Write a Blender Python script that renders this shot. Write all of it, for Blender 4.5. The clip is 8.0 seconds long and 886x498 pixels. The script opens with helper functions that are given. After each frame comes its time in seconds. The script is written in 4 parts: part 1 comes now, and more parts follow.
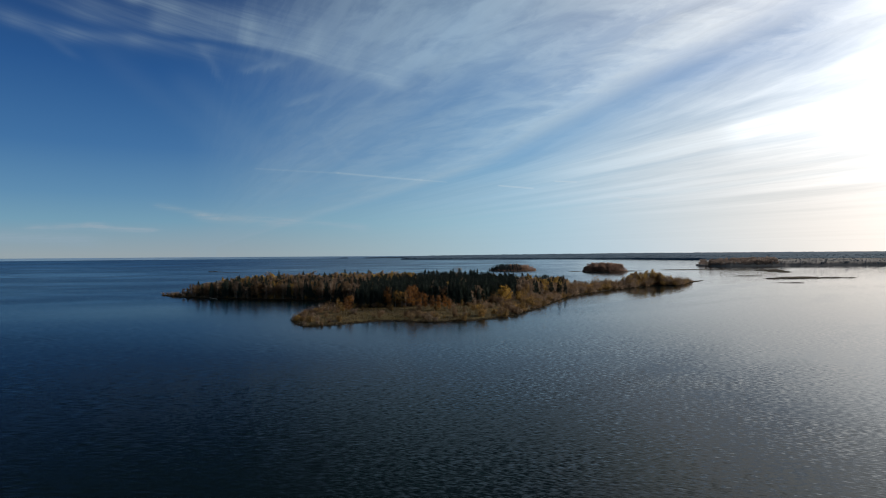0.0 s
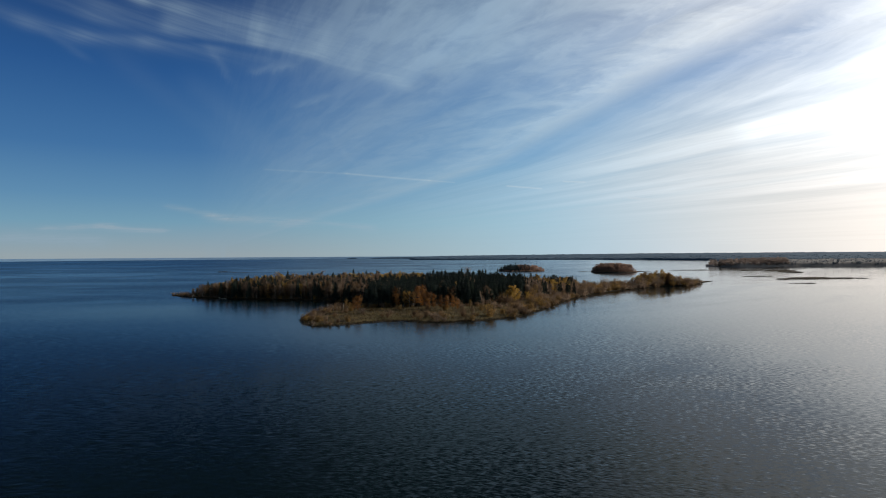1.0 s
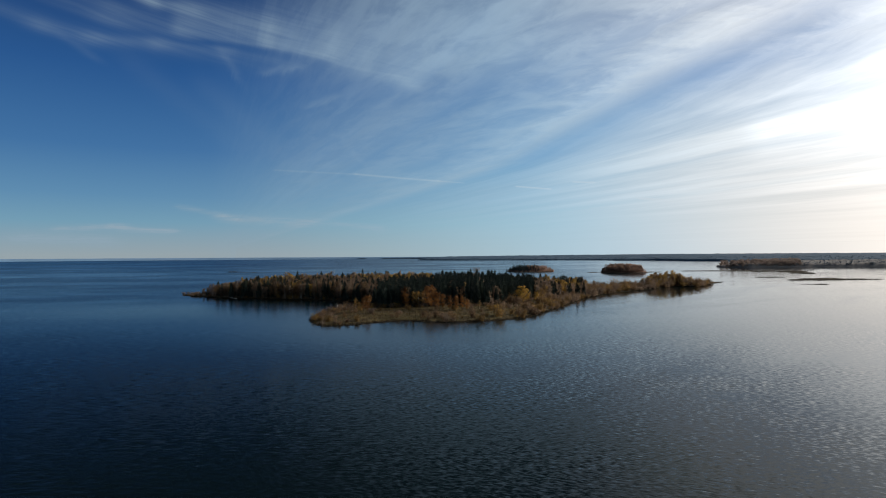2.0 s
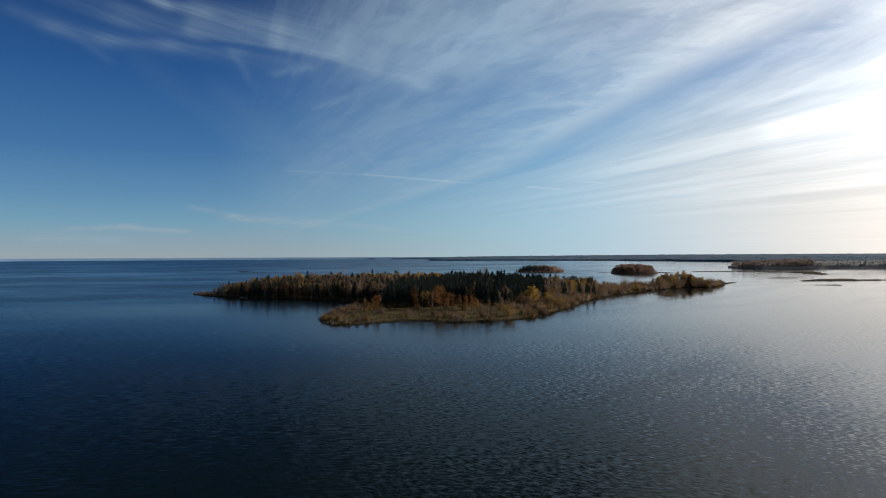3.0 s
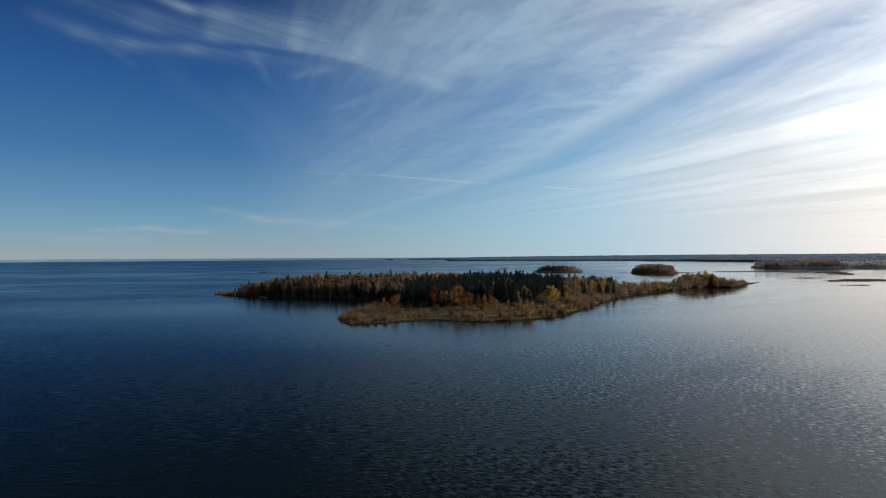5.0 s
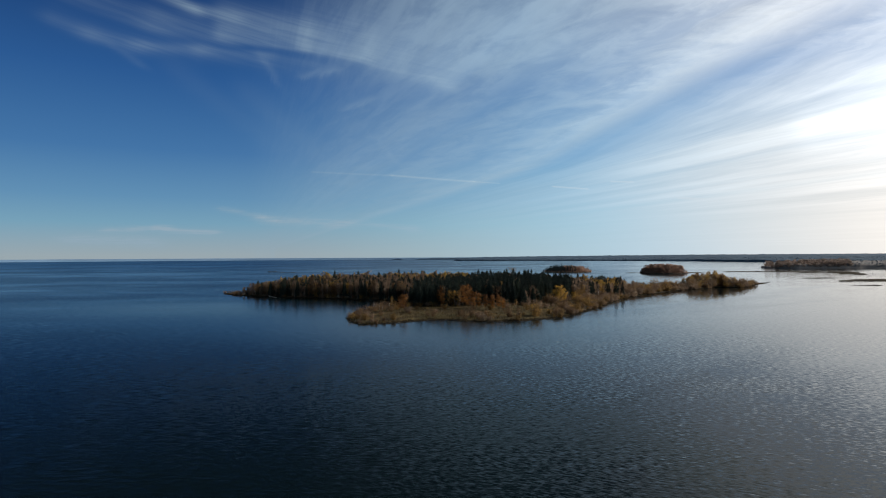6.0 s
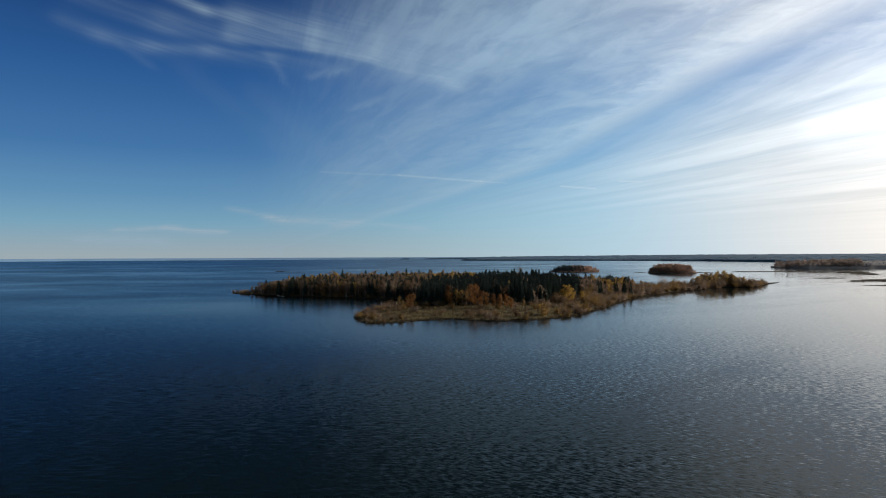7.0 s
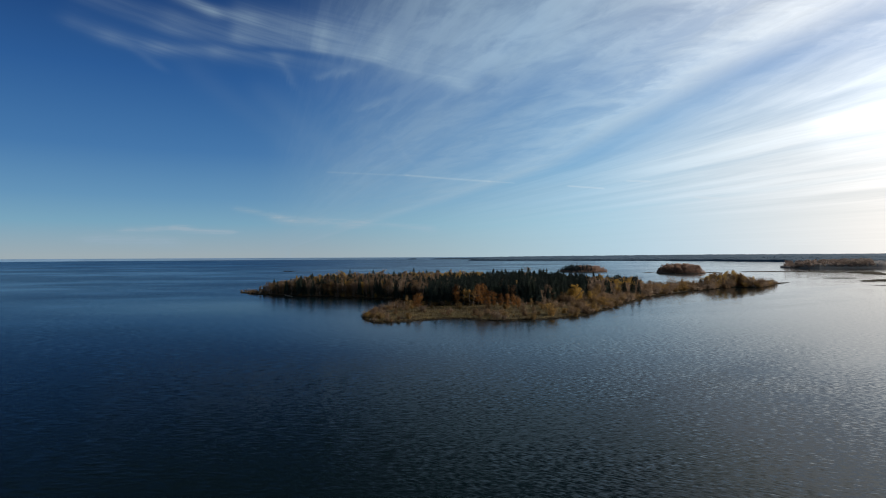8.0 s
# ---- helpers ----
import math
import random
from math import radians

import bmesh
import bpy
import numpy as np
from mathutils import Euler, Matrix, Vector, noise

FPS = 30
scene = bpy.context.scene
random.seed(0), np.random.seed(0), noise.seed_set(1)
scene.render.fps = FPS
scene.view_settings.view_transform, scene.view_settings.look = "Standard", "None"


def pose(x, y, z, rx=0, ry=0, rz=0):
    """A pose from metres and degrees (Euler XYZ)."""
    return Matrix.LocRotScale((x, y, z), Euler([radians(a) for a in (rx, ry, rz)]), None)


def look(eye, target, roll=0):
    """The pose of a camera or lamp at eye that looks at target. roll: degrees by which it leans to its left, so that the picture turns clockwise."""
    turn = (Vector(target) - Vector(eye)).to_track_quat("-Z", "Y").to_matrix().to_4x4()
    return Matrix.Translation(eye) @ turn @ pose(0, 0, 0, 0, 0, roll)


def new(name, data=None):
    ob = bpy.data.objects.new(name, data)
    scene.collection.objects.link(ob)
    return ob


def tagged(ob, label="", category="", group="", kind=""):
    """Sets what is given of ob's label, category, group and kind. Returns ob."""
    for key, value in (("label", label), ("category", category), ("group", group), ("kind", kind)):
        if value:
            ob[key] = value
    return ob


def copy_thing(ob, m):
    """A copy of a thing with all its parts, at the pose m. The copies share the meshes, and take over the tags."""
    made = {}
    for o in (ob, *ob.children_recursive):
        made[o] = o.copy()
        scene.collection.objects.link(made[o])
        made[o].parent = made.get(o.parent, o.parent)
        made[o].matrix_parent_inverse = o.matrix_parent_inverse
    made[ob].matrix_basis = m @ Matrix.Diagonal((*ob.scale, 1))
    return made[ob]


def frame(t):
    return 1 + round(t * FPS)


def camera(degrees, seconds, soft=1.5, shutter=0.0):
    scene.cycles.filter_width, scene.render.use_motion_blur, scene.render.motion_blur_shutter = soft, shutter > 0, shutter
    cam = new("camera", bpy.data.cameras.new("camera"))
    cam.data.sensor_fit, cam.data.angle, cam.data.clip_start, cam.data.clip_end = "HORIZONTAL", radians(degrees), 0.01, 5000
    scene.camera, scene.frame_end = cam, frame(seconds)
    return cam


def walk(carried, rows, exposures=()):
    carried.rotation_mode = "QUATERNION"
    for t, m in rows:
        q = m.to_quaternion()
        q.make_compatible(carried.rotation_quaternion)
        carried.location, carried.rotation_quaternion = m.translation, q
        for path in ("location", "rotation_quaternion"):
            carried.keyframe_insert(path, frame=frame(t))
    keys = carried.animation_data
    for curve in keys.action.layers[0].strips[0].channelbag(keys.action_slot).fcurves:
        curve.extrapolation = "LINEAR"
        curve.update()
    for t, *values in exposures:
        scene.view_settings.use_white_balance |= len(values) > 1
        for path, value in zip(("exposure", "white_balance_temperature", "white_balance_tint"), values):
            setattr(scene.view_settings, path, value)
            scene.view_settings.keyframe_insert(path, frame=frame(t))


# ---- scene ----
# ---- camera: a drone that turns slowly to its left and sinks a little ----
cam = camera(73.2, 8.0, soft=1.0)
PATH = [
    (0, 0.00, 0.00, 38.00, 90.401, 0.298, 0.000),
    (0.5, -0.06, 0.15, 37.89, 90.422, 0.303, 0.378),
    (1, -0.12, 0.29, 37.77, 90.444, 0.299, 0.786),
    (1.5, -0.18, 0.42, 37.65, 90.472, 0.282, 1.218),
    (3, -0.33, 0.78, 37.29, 90.525, 0.170, 2.559),
    (3.5, -0.37, 0.89, 37.16, 90.532, 0.187, 3.018),
    (4, -0.42, 0.99, 37.03, 90.543, 0.206, 3.417),
    (4.5, -0.46, 1.09, 36.90, 90.561, 0.225, 3.873),
    (6, -0.56, 1.34, 36.50, 90.576, 0.232, 5.075),
    (6.5, -0.58, 1.41, 36.36, 90.557, 0.195, 5.438),
    (7, -0.61, 1.47, 36.22, 90.553, 0.187, 5.785),
    (7.5, -0.63, 1.53, 36.08, 90.559, 0.208, 6.130),
    (8, -0.65, 1.58, 35.94, 90.561, 0.205, 6.495),
]
walk(cam, [(t, pose(*p)) for t, *p in PATH], exposures=[(0.0, -0.06), (3.5, -0.02), (5.5, 0.02), (8.0, 0.10)])

# ---- sky and sun ----
SUN_AZ, SUN_EL = 70.0, 21.0          # degrees, azimuth to the right of +y
SUN_DIR = Vector((math.sin(radians(SUN_AZ)) * math.cos(radians(SUN_EL)),
                  math.cos(radians(SUN_AZ)) * math.cos(radians(SUN_EL)), math.sin(radians(SUN_EL))))
lamp = bpy.data.lights.new("sun", "SUN")
lamp.energy, lamp.angle, lamp.color = 5.6, radians(0.6), (1.0, 0.91, 0.78)
sun = new("sun", lamp)
sun.matrix_world = look(SUN_DIR * 900, (0, 0, 0))

# streaks of cirrus, each from (azimuth, elevation) to (azimuth, elevation), half width, all in degrees, and density
CONTRAILS = [
    (-17.3, 7.8, -9.9, 7.6, 0.08, 0.12),
    (-9.9, 7.6, -2.1, 7, 0.09, 0.27),
    (-2.1, 7, 0.3, 6.8, 0.05, 0.18),
    (5.5, 6.4, 8.5, 6.1, 0.07, 0.35),
    (10.8, 6.7, 12.5, 6.6, 0.07, 0.25),
    (16.7, 5, 19.2, 4.7, 0.08, 0.3),
]
LOW_CLOUDS = [
    (-25.3, 4.1, -20.9, 3.3, 0.22, 0.32),
    (-21.4, 3.3, -14, 3, 0.4, 0.32),
    (-34.4, 2.2, -29.8, 2.4, 0.2, 0.5),
    (-30.6, 2.4, -26.3, 2.1, 0.2, 0.7),
    (-36.6, 1.4, -31.2, 1.2, 0.45, 0.5),
    (-12, 2.9, -7.8, 2.5, 0.3, 0.22),
]
# filaments of the western veil: as above, but with half widths above and below the line
FILAMENTS = [
    (-30.6, 21.9, -27.7, 21, 0.29, 0.47, 0.34),
    (-27.7, 21, -24.4, 20.75, 0.4, 0.41, 0.231),
    (-24.4, 20.75, -18.1, 20.3, 1.03, 0.81, 0.15),
    (-38.2, 18.3, -35.6, 17.7, 0.8, 0.41, 0.075),
    (-35.6, 17.7, -32, 17.5, 0.69, 0.41, 0.116),
    (-32, 17.5, -27.2, 17.9, 0.46, 0.54, 0.136),
    (-27.2, 17.9, -21.6, 17.9, 0.34, 0.81, 0.116),
    (-21.6, 17.9, -15, 17.2, 0.34, 0.94, 0.054),
    (-37.5, 20.6, -30.7, 19.3, 1.03, 0.68, 0.095),
    (-30.7, 19.3, -25.4, 18.9, 1.38, 0.54, 0.136),
    (-25.4, 19, -18.1, 18.75, 1.84, 0.27, 0.231),
    (-18.1, 18.75, -12.3, 18.1, 2.53, 0.3, 0.286),
    (-12.3, 18.1, -5.1, 16.2, 2.76, 0.6, 0.2),
    (-6, 16.6, -4.6, 15.9, 0.57, 0.41, 0.15),
]
WISPS = [
    (-18.1, 16.4, -15.8, 17, 0.26, 0.12),
    (-13.9, 13.9, -11.9, 14.5, 0.26, 0.12),
    (-21.7, 17.4, -20.8, 16.1, 0.35, 0.072),
    (-34, 17.2, -32, 16.2, 0.29, 0.054),
    (-23, 14.4, -15.5, 8, 1.12, 0.042),
    (-29, 16, -20, 9.5, 0.96, 0.03),
    (-10.2, 9.6, -9.4, 8.7, 0.32, 0.06),
]
# the cirrus that streams from one point of the horizon: density by distance across the stream
STREAM = [
    (0.0, 0.0), (0.45, 0.08), (0.9, 0.25), (1.2, 0.34), (1.40, 0.35), (1.53, 0.24), (1.72, 0.34), (1.95, 0.42), (2.15, 0.58),
    (2.33, 0.70), (2.44, 0.52), (2.54, 0.28), (2.66, 0.20), (2.80, 0.32), (3.0, 0.54), (3.2, 0.62), (3.5, 0.66), (3.75, 0.78),
    (3.95, 0.92), (4.4, 0.92), (4.65, 0.92), (4.86, 0.76), (5.1, 0.92), (5.9, 0.92), (6.15, 0.88), (6.31, 0.78), (6.5, 0.90),
    (7.0, 0.90), (7.4, 0.70), (7.6, 0.68), (8.0, 0.88), (9.5, 0.86)]
STREAM_AZ = -23.0          # degrees, where the stream meets the horizon


BRIGHT = (27.0, 10.2, 37.0, 11.4, 1.5, 0.18)          # the brightest veil, lit from behind


class X:
    """A socket of a node tree that takes part in arithmetic."""
    tree = None

    def __init__(self, socket):
        self.s = socket

    @staticmethod
    def node(kind):
        return X.tree.nodes.new(kind)

    @staticmethod
    def put(slot, value):
        if isinstance(value, X):
            X.tree.links.new(value.s, slot)
        else:
            slot.default_value = value

    @staticmethod
    def op(name, *args, clamp=False):
        n = X.node("ShaderNodeMath")
        n.operation, n.use_clamp = name, clamp
        for slot, value in zip(n.inputs, args):
            X.put(slot, value)
        return X(n.outputs[0])

    def __add__(self, o): return X.op("ADD", self, o)
    def __radd__(self, o): return X.op("ADD", o, self)
    def __sub__(self, o): return X.op("SUBTRACT", self, o)
    def __rsub__(self, o): return X.op("SUBTRACT", o, self)
    def __mul__(self, o): return X.op("MULTIPLY", self, o)
    def __rmul__(self, o): return X.op("MULTIPLY", o, self)
    def __truediv__(self, o): return X.op("DIVIDE", self, o)
    def __pow__(self, o): return X.op("POWER", self, o)


def ramp(v, a, b, lo=0.0, hi=1.0):
    n = X.node("ShaderNodeMapRange")
    n.interpolation_type = "SMOOTHSTEP"
    for slot, value in zip(n.inputs, (v, a, b, lo, hi)):
        X.put(slot, value)
    return X(n.outputs[0])


def vec(x, y, z=0.0):
    n = X.node("ShaderNodeCombineXYZ")
    for slot, value in zip(n.inputs, (x, y, z)):
        X.put(slot, value)
    return X(n.outputs[0])


def fbm(v, scale, detail=5.0, rough=0.55, warp=0.0):
    n = X.node("ShaderNodeTexNoise")
    X.put(n.inputs["Vector"], v)
    n.inputs["Scale"].default_value, n.inputs["Detail"].default_value = scale, detail
    n.inputs["Roughness"].default_value, n.inputs["Distortion"].default_value = rough, warp
    return X(n.outputs[0])


def mix(f, a, b):
    n = X.node("ShaderNodeMix")
    n.data_type = "RGBA"
    X.put(n.inputs[0], f)
    X.put(n.inputs[6], a)
    X.put(n.inputs[7], b)
    return X(n.outputs[2])


def tint(v, colour):
    """A grey value times a colour."""
    n = X.node("ShaderNodeMix")
    n.data_type, n.blend_type = "RGBA", "MULTIPLY"
    n.inputs[0].default_value = 1.0
    X.put(n.inputs[6], v)
    n.inputs[7].default_value = (*colour, 1)
    return X(n.outputs[2])


def build_sky():
    world = bpy.data.worlds.new("sky")
    scene.world = world
    world.use_nodes = True
    X.tree = world.node_tree
    X.tree.nodes.clear()
    sky = X.node("ShaderNodeTexSky")
    sky.sky_type, sky.sun_disc = "NISHITA", False
    sky.sun_elevation, sky.sun_rotation = radians(SUN_EL), radians(SUN_AZ)
    sky.altitude, sky.air_density, sky.dust_density, sky.ozone_density = 60, 1.0, 0.6, 2.5
    way = X(X.node("ShaderNodeTexCoord").outputs["Generated"])
    sep = X.node("ShaderNodeSeparateXYZ")
    X.put(sep.inputs[0], way)
    x, y, z = (X(o) for o in sep.outputs)
    az = X.op("ARCTAN2", x, y) * 57.29578
    el = X.op("ARCSINE", z) * 57.29578
    # the cloud layer as a plane overhead
    up = X.op("MAXIMUM", z, 0.012)
    px, py = x / up, y / up
    sa, ca = math.sin(radians(STREAM_AZ)), math.cos(radians(STREAM_AZ))
    across = px * ca - py * sa
    along = px * sa + py * ca
    la = X.op("LOGARITHM", X.op("MAXIMUM", along, 0.3), math.e)

    def log_across(c):
        return X.op("LOGARITHM", X.op("MAXIMUM", c, 0.08), math.e)

    flat = vec(x / (up + 0.045), y / (up + 0.045))
    wob = fbm(flat, 0.9, 4.0, 0.6)
    wob2 = fbm(vec(y / (up + 0.045), x / (up + 0.045), 3.1), 0.7, 4.0, 0.6)
    puffs = fbm(flat, 2.6, 7.0, 0.62, 0.5)
    lc = log_across(across)
    lumps = fbm(vec(lc * 7.0 + la * 1.5, la * 7.0, 4.4), 1.0, 6.0, 0.60, 0.4)
    lump_near = ramp(across, 0.9, 1.6) * ramp(across, 3.1, 2.5)
    middle = ramp(across, 1.6, 2.3) * ramp(across, 4.2, 3.2)
    lanes = across - (X.op("MINIMUM", X.op("MAXIMUM", along, 1.2), 6.0) - 3.0) * middle * 0.21
    lanes = lanes + (lumps - 0.5) * (lump_near * 0.26 + across * 0.03)
    broad = fbm(vec(lc * 1.6, la * 1.3, 5.2), 1.0, 3.0, 0.55, 0.4)
    fine = fbm(vec(log_across(lanes) * 8.5, la * 1.3, 1.7), 1.0, 6.0, 0.60, 0.15)
    fine = 0.5 + (fine - 0.5) * ramp(el, 2.0, 6.0, 0.2, 1.0)

    def streak(row, a, e):
        """Density of one streak; with seven numbers its upper and lower flanks differ."""
        a0, e0, a1, e1, wu, wd, s = row if len(row) == 7 else (*row[:5], row[4], row[5])
        length = math.hypot(a1 - a0, e1 - e0)
        ux, uy = (a1 - a0) / length, (e1 - e0) / length
        t = (a - a0) * ux + (e - e0) * uy
        d = (a - a0) * -uy + (e - e0) * ux
        end = X.op("MAXIMUM", X.op("ABSOLUTE", t - length / 2) - length / 2, 0.0)
        if wu != wd:
            d = X.op("MAXIMUM", d, 0.0) * (1 / wu) + X.op("MINIMUM", d, 0.0) * (1 / wd)
        else:
            d = d * (1 / wu)
        far = d * d + end * end * (0.14 / min(wu, wd, 0.6) ** 2)
        return X.op("EXPONENT", far * -1.0) * s

    def total(rows, a, e):
        out = streak(rows[0], a, e)
        for r in rows[1:]:
            out = out + streak(r, a, e)
        return out

    # western veil: curved filaments with a combed grain
    grain = fbm(vec(el * 2.4 + az * 0.42 + (wob - 0.5) * 3.0, az * 0.11, 9.4), 1.0, 6.0, 0.60, 0.2)
    vaz, vel = az + (wob - 0.5) * 1.2, el + (wob2 - 0.5) * 0.7
    veil = total(FILAMENTS, vaz, vel) * ramp(grain, 0.30, 0.70, 0.65, 1.3) + total(WISPS, az + (puffs - 0.5) * 1.2, el + (lumps - 0.5) * 1.2)
    back = ramp(az, -21.0, -4.0) * ramp(el, 15.5, 18.5) * ramp(el, 34.0, 22.0) * ramp(lumps, 0.35, 0.65, 0.22, 0.38)
    veil = 1.0 - X.op("EXPONENT", (veil + back) * -1.1)
    # the stream of cirrus
    profile = X.node("ShaderNodeValToRGB")
    while len(profile.color_ramp.elements) < len(STREAM):
        profile.color_ramp.elements.new(0.5)
    for e, (at_, v) in zip(profile.color_ramp.elements, STREAM):
        e.position, e.color = at_ / 10.0, (v, v, v, 1)
    X.put(profile.inputs[0], lanes * 0.1)
    stream = X(profile.outputs[0])
    near_part = ramp(along, 13.0, 2.5, 0.45, 1.0) * ramp(lumps, 0.30, 0.68, 0.78, 1.14)
    sheet_part = ramp(az, -12.0, 21.0) * ramp(fine, 0.30, 0.68, 0.76, 1.10)
    which = ramp(lanes, 2.55, 2.75)
    # above the view: thinned to dim the lake, kept eastward to brighten it
    stream = stream * (near_part * (1.0 - which) + sheet_part * which) * X.op("MAXIMUM", ramp(el, 40.0, 21.0, 0.05, 1.0), ramp(az, 8.0, 30.0, 0.0, 0.95) * ramp(el, 60.0, 32.0)) * ramp(py, -0.5, 0.5)
    haze = 1.0 - (1.0 - ramp(el, 14.0, 0.0, 0.0, 0.42) * ramp(az, -32.0, 4.0, 0.08, 1.0)) * (1.0 - ramp(el, 19.0, 3.0, 0.0, 0.7) * ramp(az, 4.0, 26.0))
    thin = ramp(az, -26.0, 2.0, 0.0, 0.15) * ramp(el, 30.0, 20.0) * ramp(lumps, 0.3, 0.7, 0.8, 1.2)
    # cover added beyond the view, so the eastern water mirrors more light
    high = ramp(az, 30.0, 42.0, 0.0, 0.85) * ramp(broad, 0.3, 0.65, 0.6, 1.1) * ramp(el, 62.0, 30.0)
    over = ramp(az, 8.0, 26.0, 0.0, 0.92) * ramp(el, 19.5, 25.0) * ramp(el, 60.0, 34.0)
    both = 1.0 - (1.0 - over) * (1.0 - X.op("MINIMUM", veil, 0.9)) * (1.0 - X.op("MINIMUM", stream, 0.98)) * (1.0 - high) * (1.0 - thin) * (1.0 - haze)
    cover = both + total(LOW_CLOUDS, az + (wob - 0.5) * 2.0, el + (wob2 - 0.5) * 0.7) * ramp(puffs, 0.3, 0.65, 0.5, 1.5)
    cover = cover + total(CONTRAILS, az, el)
    cover = X.op("MINIMUM", X.op("MAXIMUM", cover, 0.0), 0.97)
    # unseen cirrus added over the southern half, to lighten the shaded tree fronts
    south = ramp(X.op("ABSOLUTE", az), 65.0, 110.0) * ramp(el, 75.0, 30.0) * ramp(broad, 0.3, 0.7, 0.35, 0.8)
    cover = X.op("MAXIMUM", cover, south)
    dot = X.node("ShaderNodeVectorMath")
    dot.operation = "DOT_PRODUCT"
    X.put(dot.inputs[0], way)
    dot.inputs[1].default_value = SUN_DIR
    facing = X.op("MAXIMUM", X(dot.outputs["Value"]), 0.0)
    glow = (facing ** 10.0 * 23.0 + facing ** 1.5 * 6.5 + 4.2) * (1.0 + (fine - 0.5) * ramp(facing, 0.45, 0.85, 0.3, 0.85)) * (1.0 + streak(BRIGHT, vaz, vel))
    cloud = mix(ramp(facing, 0.42, 0.82), tint(glow, (0.67, 0.92, 1.12)), mix(ramp(el, 12.0, 1.0), tint(glow, (0.97, 0.995, 1.01)), tint(glow, (1.03, 0.94, 0.86))))
    # clear northern autumn air: the sky model, deepened to blue aloft, darkened overhead to dim the lake
    deep = X.node("ShaderNodeValToRGB")
    bands = ((0.0, (3.1, 3.8, 4.2)), (0.05, (1.60, 3.35, 4.7)), (0.09, (1.0, 2.55, 4.4)), (0.16, (0.44, 1.58, 3.65)), (0.27, (0.16, 0.87, 2.7)), (0.36, (0.06, 0.46, 1.75)), (0.48, (0.03, 0.14, 0.55)), (0.7, (0.02, 0.07, 0.28)))
    while len(deep.color_ramp.elements) < len(bands):
        deep.color_ramp.elements.new(0.5)
    for e, (at_, c) in zip(deep.color_ramp.elements, bands):
        e.position, e.color = at_, (*c, 1)
    X.put(deep.inputs[0], X.op("MAXIMUM", z, 0.0))
    f2 = facing * facing
    lit = X.node("ShaderNodeVectorMath")
    lit.operation = "MULTIPLY"
    X.put(lit.inputs[0], X(deep.outputs[0]))
    X.put(lit.inputs[1], vec(f2 * 1.6 + facing * 0.35 + 1.0, f2 * 2.05 + facing * 0.55 + 1.0, f2 * 1.35 + facing * 0.35 + 1.0))
    air = mix(0.94, X(sky.outputs[0]), X(lit.outputs[0]))
    bg = X.node("ShaderNodeBackground")
    bg.inputs["Strength"].default_value = 0.10
    X.put(bg.inputs["Color"], mix(cover, air, cloud))
    out = X.node("ShaderNodeOutputWorld")
    X.tree.links.new(bg.outputs[0], out.inputs["Surface"])


build_sky()


# ---- materials ----
def material(name, rough=0.8, spec=0.3):
    m = bpy.data.materials.new(name)
    m.use_nodes = True
    X.tree = m.node_tree
    b = m.node_tree.nodes["Principled BSDF"]
    b.inputs["Roughness"].default_value = rough
    b.inputs["Specular IOR Level"].default_value = spec
    return m, b


def place():
    return X(X.node("ShaderNodeTexCoord").outputs["Object"])


def world_place():
    return X(X.node("ShaderNodeNewGeometry").outputs["Position"])


def rgb(c):
    return (*c, 1.0)


def leaves(name, dark, mid, light, glow=0.48):
    """Foliage: three tones by tree and by leaf, part of the light passing through."""
    m, b = material(name, 0.75, 0.2)
    geo = X.node("ShaderNodeNewGeometry")
    where = X(geo.outputs["Position"])
    leaf = X(geo.outputs["Random Per Island"])
    whole = fbm(where, 0.11, 2.0, 0.5)
    tone = ramp(whole * 0.95 + leaf * 0.16, 0.25, 0.85)
    col = mix(ramp(tone, 0.0, 0.5), rgb(dark), rgb(mid))
    col = mix(ramp(tone, 0.5, 1.0), col, rgb(light))
    X.put(b.inputs["Base Color"], col)
    thin = X.node("ShaderNodeBsdfTranslucent")
    X.put(thin.inputs["Color"], col)
    both = X.node("ShaderNodeMixShader")
    both.inputs[0].default_value = glow
    X.tree.links.new(b.outputs[0], both.inputs[1])
    X.tree.links.new(thin.outputs[0], both.inputs[2])
    X.tree.links.new(both.outputs[0], m.node_tree.nodes["Material Output"].inputs["Surface"])
    return m


def mottled(name, dark, light, scale, rough=0.9, bump=0.0, third=None, sheen=0.1):
    m, b = material(name, rough, sheen)
    p = world_place()
    n1, n2 = fbm(p, scale, 6.0, 0.6), fbm(p, scale * 0.13, 3.0, 0.5)
    col = mix(ramp(n1 * 0.6 + n2 * 0.4, 0.36, 0.64), rgb(dark), rgb(light))
    if third:
        col = mix(ramp(n2, 0.48, 0.62), col, rgb(third))
    X.put(b.inputs["Base Color"], col)
    if bump:
        bm_ = X.node("ShaderNodeBump")
        bm_.inputs["Strength"].default_value, bm_.inputs["Distance"].default_value = 0.8, bump
        X.put(bm_.inputs["Height"], n1)
        X.tree.links.new(bm_.outputs[0], b.inputs["Normal"])
    return m


